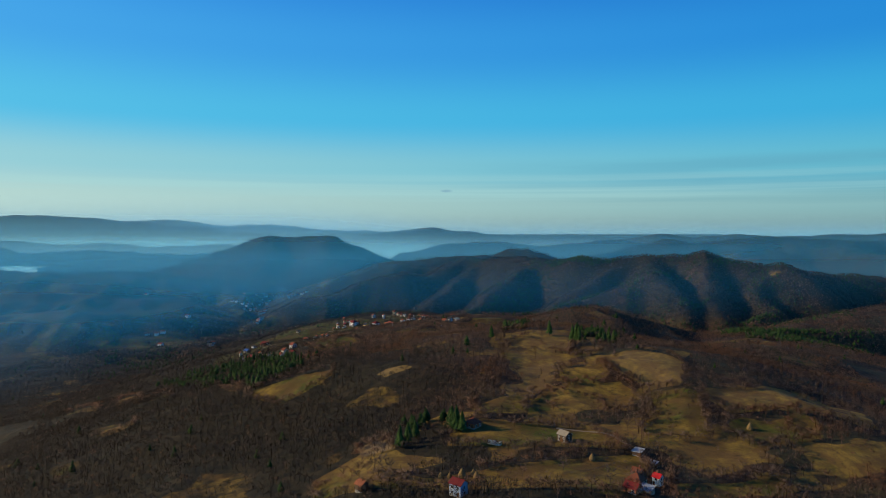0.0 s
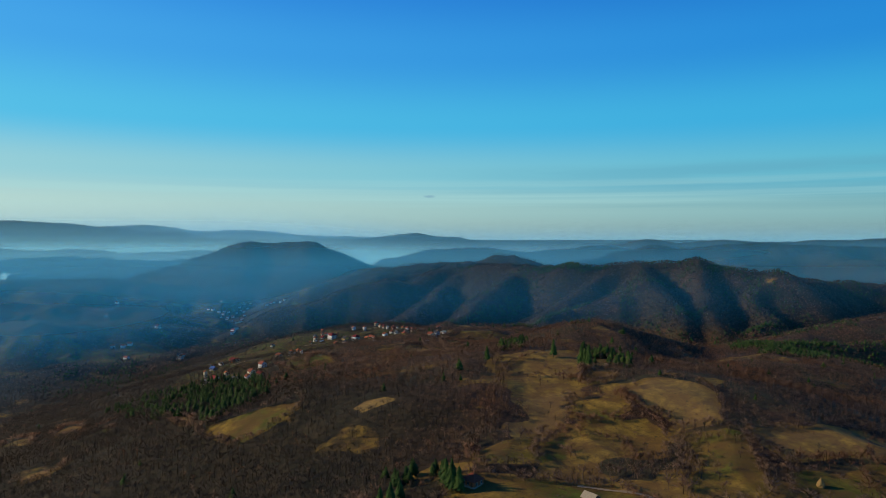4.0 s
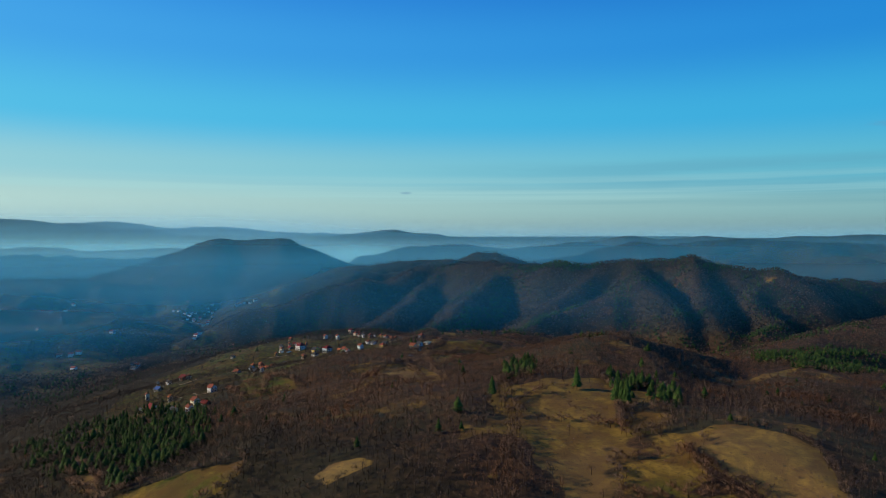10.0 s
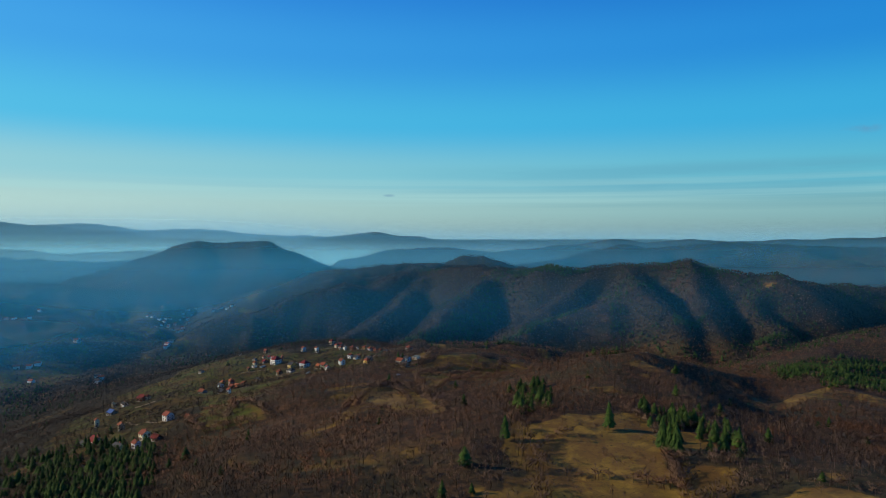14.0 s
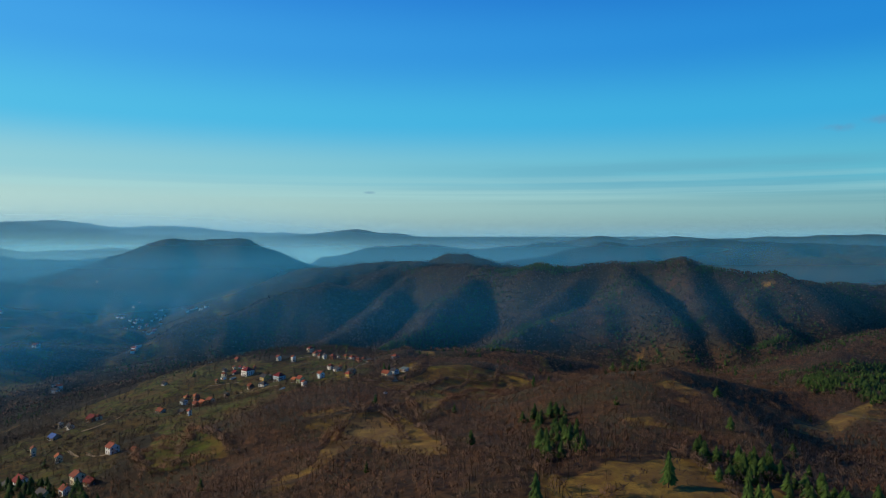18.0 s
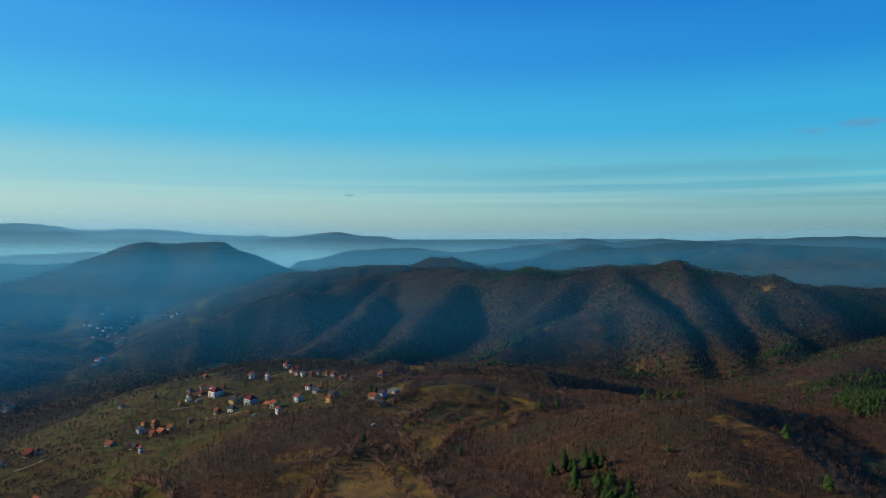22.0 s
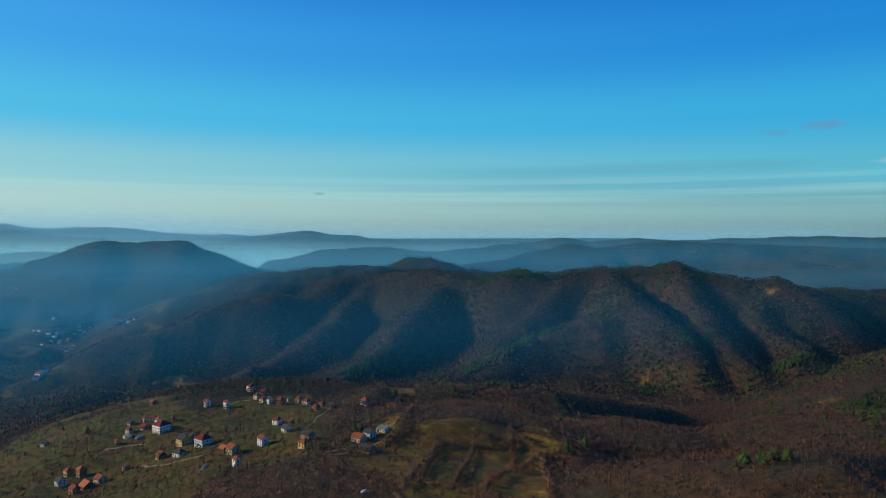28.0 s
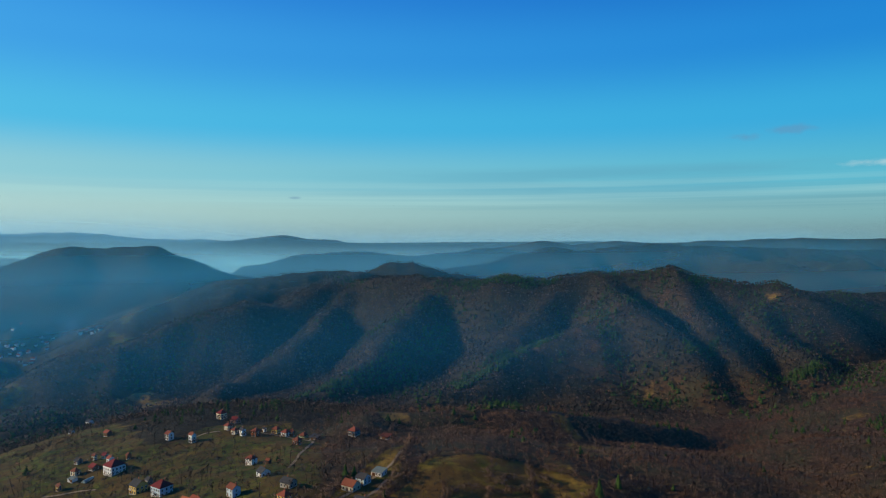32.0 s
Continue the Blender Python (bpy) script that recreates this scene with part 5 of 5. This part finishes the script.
def orchard_tree(x, y, tall):
    """A single leafless tree: trunk with limbs, and its crown of twigs."""
    seed = int(abs(x * 13 + y * 7))
    tv, tf = bare_tree(seed, 9, 150, 0.42, 0.3)
    cut = 6 + 9 * 6
    split = 6 * (9 + 1)
    root = tagged(new("bare_tree"), "single leafless tree standing in the grass", "tree", "single trees among the fields")
    root.matrix_world = pose(x, y, height(x, y), 0, 0, seed % 360)
    trunk = part("trunk", flat_mesh("trunk", tv[:split] * tall, tf[:cut], [BARK], False), None, root)
    part("crown", flat_mesh("crown", tv[split:] * tall, tf[cut:] - split, [BARK], False), None, root, "fine brown twigs")
    return trunk


def conifer_tree(x, y, tall):
    """A single spruce or pine."""
    seed = int(abs(x * 11 + y * 5))
    tv, tf = conifer(seed, 11, 10, 0.21)
    root = tagged(new("conifer"), "single tall dark green conifer", "tree", "single conifers")
    root.matrix_world = pose(x, y, height(x, y), 0, 0, seed % 360)
    part("trunk", flat_mesh("trunk", tv[:6] * tall, tf[:6], [BARK], False), None, root)
    part("crown", flat_mesh("crown", tv[6:] * tall, tf[6:] - 6, [PINE], False), None, root, "drooping green boughs")


def fence(*line):
    root = tagged(new("fence"), "old wooden post and rail field fence", "fence", "field fences")
    pts = [Vector((x, y, 0)) for x, y in line]
    root.matrix_world = pose(line[0][0], line[0][1], height(*line[0]))
    base = root.matrix_world.translation
    post = mesh_of("post", boxes((-0.07, 0.07, -0.07, 0.07, -0.3, 1.25)), TIMBER)
    posts = []
    for a, b in zip(pts, pts[1:]):
        n = max(1, int((b - a).length / 3))
        posts += [a + (b - a) * i / n for i in range(n)]
    posts.append(pts[-1])
    spots3 = [Vector((p.x, p.y, height(p.x, p.y))) - base for p in posts]
    for p in spots3:
        part("post", post, None, root).matrix_local = Matrix.Translation(p)
    for p, q in zip(spots3, spots3[1:]):
        bm = bmesh.new()
        for zz in (0.55, 1.05):
            s = (q - p).cross(Vector((0, 0, 1))).normalized() * 0.03
            v_ = [bm.verts.new(c + s * k + Vector((0, 0, zz + h))) for c in (p, q) for k in (-1, 1) for h in (-0.05, 0.05)]
            for f_ in ((0, 1, 3, 2), (4, 6, 7, 5), (0, 4, 5, 1), (2, 3, 7, 6), (1, 5, 7, 3), (0, 2, 6, 4)):
                bm.faces.new([v_[i] for i in f_])
        part("rail", bm, TIMBER, root)


house(3, 1038, 12, 8.4, 7.2, 3.4, "cream", "redbrown", "gable")
house(11, 1045, -20, 6.8, 6.4, 4.1, "paleblue", "slate", "gable")
house(22, 1055, 4, 7.3, 6.6, 2.9, "white", "greensheet", "shed")
house(6.7, 1008.6, 6, 8.6, 8.1, 2.3, "stone", "slate", "gable")
house(-34.9, 1020.4, 20, 6.0, 5.7, 4.2, "yellow", "redtile", "hip")
house(-33, 1048, -10, 7.7, 6.3, 3.3, "stone", "slate", "gable")
house(-65, 1057, 35, 6.7, 5.4, 5.4, "paleblue", "redbrown", "gable")
house(-49, 1085, 40, 6.4, 6.5, 2.9, "white", "slate", "gable")
house(-59, 1130, 12, 6.2, 5.4, 4.9, "white", "redtile", "hip")
house(-47, 1120, 0, 3.0, 2.6, 3.1, "timber", "redbrown", "gable")
house(-27, 1169, 8, 5.0, 5.2, 4.2, "brick", "redbrown", "hip")
house(-60.2, 1210.6, 20, 5.8, 5.3, 4.9, "brick", "redtile", "hip")
house(-71, 1217, 30, 3.9, 3.9, 5.4, "white", "slate", "gable")
house(-78, 1224, 0, 4.4, 4.1, 3.9, "cream", "redtile", "hip")
house(-84.1, 1236, 15, 5.3, 5.1, 4.0, "cream", "redtile", "hip")
house(-44, 1218, 10, 5.9, 5.0, 3.7, "yellow", "redbrown", "hip")
house(-36, 1206, 8, 5.8, 5.6, 3.9, "white", "redtile", "hip")
house(-31, 1206, 0, 3.0, 3.1, 4.1, "brick", "redtile", "gable")
house(-22, 1198, 0, 5.3, 4.9, 2.6, "green", "redbrown", "hip")
house(-13, 1189, 0, 6.6, 6.5, 2.3, "timber", "slate", "shed")
house(18, 1180, 10, 7.1, 6.8, 4.4, "bluegrey", "redtile", "hip")
house(42.1, 1169.5, -8, 7.7, 6.3, 2.3, "timber", "redbrown", "shed")
house(-95.3, 1293.7, 25, 7.3, 7.2, 6.0, "cream", "darkred", "hip")
house(-81.5, 1276.8, 0, 6.6, 6.3, 3.4, "pink", "darkred", "gable")
house(-54, 1224, 20, 3.0, 2.6, 3.3, "white", "slate", "gable")
house(-110.8, 1218.8, 25, 4.9, 4.0, 6.8, "white", "redbrown", "gable")
house(-131.2, 1234.5, 20, 5.1, 5.2, 5.3, "white", "redtile", "gable")
house(-197.2, 1307.9, 10, 5.5, 5.0, 3.7, "timber", "redtile", "gable")
house(-341.3, 1770.5, 0, 8.2, 8.0, 6.2, "white", "slate", "gable")
house(-254.1, 1396.2, 0, 4.3, 4.4, 2.6, "white", "slate", "gable")
house(-168.8, 1202.5, 30, 4.3, 4.2, 3.7, "white", "redtile", "gable")
house(-176.1, 1216.7, 0, 3.9, 4.0, 2.4, "cream", "darkred", "gable")
house(-183.8, 1216.1, 0, 3.0, 2.7, 4.2, "cream", "redbrown", "gable")
house(-156.5, 1204.9, 45, 3.0, 3.0, 3.5, "brick", "redbrown", "gable")
house(-195.7, 1216.7, -10, 4.9, 4.4, 2.8, "stone", "slate", "gable")
house(-161, 1182, -15, 11.0, 11.3, 6.5, "white", "darkred", "hip")
house(-179, 1198.1, -20, 6.0, 6.2, 2.3, "timber", "darkred", "gable")
house(-191.3, 1193.8, 0, 5.1, 4.2, 4.0, "cream", "redbrown", "hip")
house(-190.1, 1183.5, 0, 5.4, 4.5, 2.3, "white", "greensheet", "shed")
house(-195.6, 1172.1, 10, 3.5, 3.0, 4.0, "ochre", "redbrown", "gable")
house(-132, 1124.2, -18, 8.2, 8.6, 5.8, "yellow", "slate", "gable")
house(-127.7, 1135.8, 30, 4.1, 3.7, 3.5, "stone", "slate", "gable")
house(-113, 1101, -15, 9.9, 9.4, 6.0, "paleblue", "darkred", "hip")
house(-128, 1088, -5, 8.1, 7.1, 3.4, "white", "slate", "hip")
house(-92, 1058, 10, 5.3, 4.9, 3.7, "timber", "orange", "gable")
house(-85, 1050, 25, 7.2, 6.5, 4.9, "green", "redtile", "gable")
house(-77.6, 1006.3, 35, 4.1, 3.6, 5.4, "white", "redtile", "gable")
house(-216.9, 1122.8, 20, 5.7, 5.4, 4.8, "ochre", "orange", "hip")
house(-205, 1115, 20, 5.6, 5.3, 6.5, "brick", "orange", "hip")
house(-183.9, 1089.5, -10, 6.7, 6.9, 4.2, "cream", "redbrown", "gable")
house(-212.9, 1094.7, -15, 5.9, 5.8, 4.5, "paleblue", "slate", "gable")
house(-188.4, 1075.2, -20, 7.8, 8.1, 3.0, "timber", "orange", "gable")
house(-191.9, 1060.6, 10, 5.3, 5.3, 4.3, "brick", "redtile", "gable")
house(-170, 1104, 20, 4.3, 4.5, 3.2, "stone", "slate", "gable")
house(-143, 1096, -30, 6.0, 5.8, 3.7, "timber", "redbrown", "gable")
house(-269.2, 1219, 0, 6.4, 5.3, 2.9, "stone", "slate", "gable")
house(-193, 841.6, 10, 6.6, 6.8, 5.0, "white", "redtile", "gable")
house(-171.4, 821.3, 0, 3.8, 4.0, 2.4, "timber", "redbrown", "gable")
house(-246.3, 881.9, 35, 4.7, 4.8, 5.4, "cream", "orange", "gable")
house(-289.9, 936, 30, 4.1, 3.8, 7.2, "cream", "redbrown", "gable")
house(-295.5, 985.5, 0, 8.0, 7.8, 2.6, "stone", "bluesheet", "gable")
house(-292.1, 1008.9, 0, 5.7, 4.9, 3.2, "white", "slate", "gable")
house(-329.5, 1076.4, 30, 4.7, 4.7, 5.5, "cream", "slate", "gable")
house(-238.6, 813.4, -8, 8.9, 8.4, 2.5, "white", "darkred", "gable")
house(-249.4, 816.8, -25, 6.3, 5.5, 2.8, "cream", "slate", "gable")
house(-200, 758.5, -5, 8.3, 6.7, 3.0, "green", "slate", "gable")
house(-186.7, 755.1, 10, 5.0, 5.1, 3.7, "white", "redtile", "gable")
house(-186.8, 771, -15, 6.0, 6.3, 4.9, "cream", "redtile", "gable")
house(-174.7, 759.4, 0, 6.6, 5.4, 2.3, "timber", "darkred", "gable")
house(-283.7, 1038.6, 0, 9.1, 9.1, 3.5, "brick", "darkred", "gable")
house(-278.4, 1038, 10, 5.8, 5.3, 4.5, "cream", "redbrown", "hip")
house(-212.7, 1015.3, 0, 7.5, 6.3, 2.9, "stone", "redbrown", "gable")
house(-183.9, 981.5, 0, 6.2, 5.4, 2.4, "timber", "slate", "gable")
house(-167.1, 940.8, 20, 3.1, 3.1, 4.6, "white", "redtile", "gable")
house(-38, 305, -14, 4.7, 4.8, 3.3, "timber", "orange", "gable")
house(7, 292, 4, 6.5, 5.3, 5.5, "blue", "darkred", "gable")
house(18, 388, -10, 7.4, 7.0, 2.9, "brick", "redtile", "hip")
house(68, 364, -28, 6.3, 5.1, 4.1, "timber", "thatch", "gable")
house(87, 292, 10, 6.8, 6.7, 4.4, "cream", "redbrown", "hip")
house(83, 284, 12, 5.9, 5.2, 2.6, "brick", "darkred", "gable")
house(99, 299, -18, 3.6, 3.7, 4.3, "white", "red", "gable")
house(89, 284, 0, 5.4, 5.6, 2.3, "stone", "greysheet", "shed")
house(94, 313, 0, 4.9, 4.5, 2.3, "brick", "redbrown", "gable")
house(103, 343, 0, 4.7, 5.0, 2.3, "timber", "greysheet", "shed")
house(106, 328, 10, 4.0, 3.5, 2.3, "timber", "greysheet", "shed")

road((67, 385), (82, 379), (94, 372), (100, 358), (104, 342))
road((-20, 1008), (22, 1056), (38, 1084), (62, 1154))
road((-34, 1100), (-28, 1117), (-22, 1149), (-15, 1176), (-17, 1182), (-33, 1198), (-47, 1211), (-60, 1225))
road((-24, 1000), (-12, 1003), (-2, 1008), (7, 1020), (17, 1032), (26, 1046))
road((-157, 1097), (-148, 1081), (-135, 1069), (-127, 1067), (-119, 1066), (-107, 1065))
road((-205, 1167), (-196, 1164), (-182, 1163), (-167, 1157))
road((-113, 1228), (-102, 1235), (-91, 1233))
road((-272, 984), (-259, 990), (-257, 1021), (-251, 1043))
road((-256, 920), (-211, 850), (-195, 840))

haystack(-1.1, 316.4, 1)
haystack(3.3, 315.4, 0.9)
haystack(9.3, 315.4, 1.35)
haystack(14.8, 315.7, 1.0)
haystack(16, 311.6, 1.15)
haystack(19.7, 289.1, 1.1)
haystack(75.5, 341.9, 0.9)
haystack(76.5, 333.3, 1.2)
haystack(177.4, 375.9, 1.3)
utility_pole(-6.2, 1006)
utility_pole(12.6, 1032.4)
utility_pole(-28.5, 1001.8)
utility_pole(-49.4, 1041.6)
utility_pole(-13.9, 1162.9)
utility_pole(-92.5, 1072.6)
utility_pole(-71.8, 1222.6)
utility_pole(-32.1, 1109.2)
utility_pole(-208.9, 1174.9)
utility_pole(-8, 1028)
polytunnel(-178.3, 1178.8, 60, 9.0)
polytunnel(-99.7, 1020.7, 75, 6.5)
polytunnel(28.8, 360.1, -28, 7.5)
car(-2.1, 909.6, 20)
orchard_tree(37.8, 308, 5.8)
orchard_tree(57.2, 309.7, 7.6)
orchard_tree(18.7, 312, 5.6)
orchard_tree(38, 341.7, 6.2)
orchard_tree(55.7, 344.5, 6.9)
orchard_tree(66.8, 339.9, 7.6)
orchard_tree(-52.2, 340.4, 6.0)
orchard_tree(-47.3, 335.3, 5.6)
orchard_tree(-42.8, 331.9, 8.5)
orchard_tree(-38.6, 330.7, 6.6)
orchard_tree(-34.8, 328.1, 8.9)
orchard_tree(-30.7, 326.4, 8.6)
orchard_tree(-26.7, 326.9, 6.8)
orchard_tree(103.9, 353.5, 7.1)
orchard_tree(106.2, 374.9, 7.3)
orchard_tree(112.6, 369.2, 7.8)
orchard_tree(76.2, 295.4, 7.6)
orchard_tree(38.1, 280.3, 7.5)
orchard_tree(153, 604.5, 7.7)
orchard_tree(255.9, 728.3, 8.8)
orchard_tree(277.9, 743.2, 7.3)
orchard_tree(-17, 1094.6, 7.0)
orchard_tree(16.9, 1116, 8.0)
orchard_tree(22.4, 1107.6, 6.3)
orchard_tree(25.1, 1086.9, 6.6)
orchard_tree(34.4, 1088.8, 8.9)
orchard_tree(-12.1, 1071.6, 7.3)
orchard_tree(3.9, 1195.7, 7.4)
orchard_tree(2.1, 1252.5, 5.5)
orchard_tree(-25, 1071, 7.0)
orchard_tree(-73.8, 1136.6, 7.5)
orchard_tree(-91.2, 1185.5, 5.6)
orchard_tree(-239.7, 1268.5, 7.7)
conifer_tree(98.6, 605.6, 15)
conifer_tree(44.4, 599.6, 13)
conifer_tree(0.5, 1048.3, 12)
conifer_tree(6, 1049.2, 10)
conifer_tree(-24.2, 366.1, 14)
conifer_tree(-20.1, 373.2, 13)
conifer_tree(-16.2, 379.4, 12)
conifer_tree(5.4, 387.9, 15)
conifer_tree(8, 385, 16)
conifer_tree(11.3, 382.3, 13)
conifer_tree(114.5, 578.2, 17)
conifer_tree(116.7, 575.4, 15)
conifer_tree(118.9, 573.4, 16)
conifer_tree(151.5, 1015.5, 13)
conifer_tree(171.2, 1028.9, 11)
fence((58, 309), (69, 314), (87, 329))
fence((92, 384), (98, 372), (103, 345))
fence((28, 1022), (37, 1016), (39, 1013))
fence((-8, 1022), (-6, 1005), (8, 1006))
fence((-3, 313), (20, 302), (30, 300))

hamlet_house(-863.9, 3197.4)
hamlet_house(-835.2, 3153.2)
hamlet_house(-853.2, 3104.8)
hamlet_house(-860.4, 3068.3)
hamlet_house(-857.9, 3000.2)
hamlet_house(-712, 2617)
hamlet_house(-762.2, 2669.7)
hamlet_house(-815.5, 3032.7)
hamlet_house(-870.6, 3341.4)
hamlet_house(-901.2, 3165)
hamlet_house(-900.8, 3022.5)
hamlet_house(-877.3, 2982.9)
hamlet_house(-725.3, 3070.7)
hamlet_house(-703.3, 3051.4)
hamlet_house(-687.8, 3054.2)
hamlet_house(-562, 2611.5)
hamlet_house(-1574.8, 4339.4)
hamlet_house(-1504.1, 4228.1)
hamlet_house(-1601.6, 4340.8)
hamlet_house(-1624.4, 4337.1)
hamlet_house(-1447.6, 4142.5)
hamlet_house(-743.5, 1908.2)
hamlet_house(-743.5, 1902.9)
hamlet_house(-726.6, 1696.6)
hamlet_house(-737.3, 1684.1)
hamlet_house(-1116, 2260.1)
hamlet_house(-1156, 2411.8)
hamlet_house(-1105.4, 2402.1)
hamlet_house(-1198.6, 2646.8)
hamlet_house(-1084, 2327.2)
hamlet_house(-572.2, 1624)
hamlet_house(-582.3, 1632.5)
hamlet_house(-571.8, 1606.1)
hamlet_house(-548, 1928)
hamlet_house(-697.5, 1613.7)
hamlet_house(-760.8, 1680.7)
hamlet_house(-1182.5, 2417.8)
hamlet_house(-943.2, 3117.6)
hamlet_house(-947.2, 3199.2)
hamlet_house(-969, 3015.5)
hamlet_house(-948.1, 3006.8)
hamlet_house(-918.3, 2998)
hamlet_house(-899.3, 2993.3)
hamlet_house(-889.8, 3040.6)
hamlet_house(-854.1, 2987.1)
hamlet_house(-871.2, 2960.1)
hamlet_house(-711, 2602)
hamlet_house(-726.2, 2604.4)
hamlet_house(-898.5, 2963.6)
hamlet_house(-890.8, 2874.8)
hamlet_house(-867.4, 3139.3)
hamlet_house(-832.5, 3086.1)
hamlet_house(-546, 1939)
hamlet_house(-542, 1952)
hamlet_house(-716.7, 3039)
hamlet_house(-545.2, 2618.5)
hamlet_house(-1138.7, 3462.7)
hamlet_house(-1483.3, 4161.5)
hamlet_house(-1422.3, 4103.3)

# mast on the table mountain
mast = tagged(new("transmitter_mast"), "slim steel transmitter mast on the mountain top", "mast")
mast.matrix_world = pose(-1234, 4650, height(-1234, 4650))
part("mast", boxes((-1.2, 1.2, -1.2, 1.2, -3, 26), (-0.5, 0.5, -0.5, 0.5, 26, 38)), CONCRETE, mast)
part("hut", boxes((6, 16, -4, 4, -2, 7)), CONCRETE, mast, "grey equipment hut")

# chimney smoke drifting up from the hamlet, in three thin veils
SMOKE_BASE = height(-749, 3010)
for depth_ in (-14, 0, 14):
    R_, A_ = np.meshgrid(np.linspace(0, 1, 30), np.linspace(-1, 1, 21), indexing="ij")
    wide_ = 7 + 62 * R_
    sx = -752 + depth_ + 40 * R_**1.4 + 6 * np.sin(R_ * 8 + depth_) * R_ + A_ * wide_
    sz = SMOKE_BASE - 1 + 120 * R_
    smoke_me = flat_mesh("smoke_plume", np.stack([sx, 3010 + depth_ + 0 * sx, sz], -1).reshape(-1, 3), grid_faces(30, 21), [SMOKE])
    puffy = 0.75 + 0.5 * wave(sx, sz, 22, 88 + depth_)
    point_values(smoke_me, "mist", 0.15 * np.clip(puffy, 0, 1.3) * (1 - A_ * A_) ** 2 * step(0, 0.10, R_) * (1 - step(0.25, 1, R_)))
    tagged(new("smoke_plume", smoke_me), "thin pale chimney smoke rising from the hamlet", "smoke", "chimney smoke")
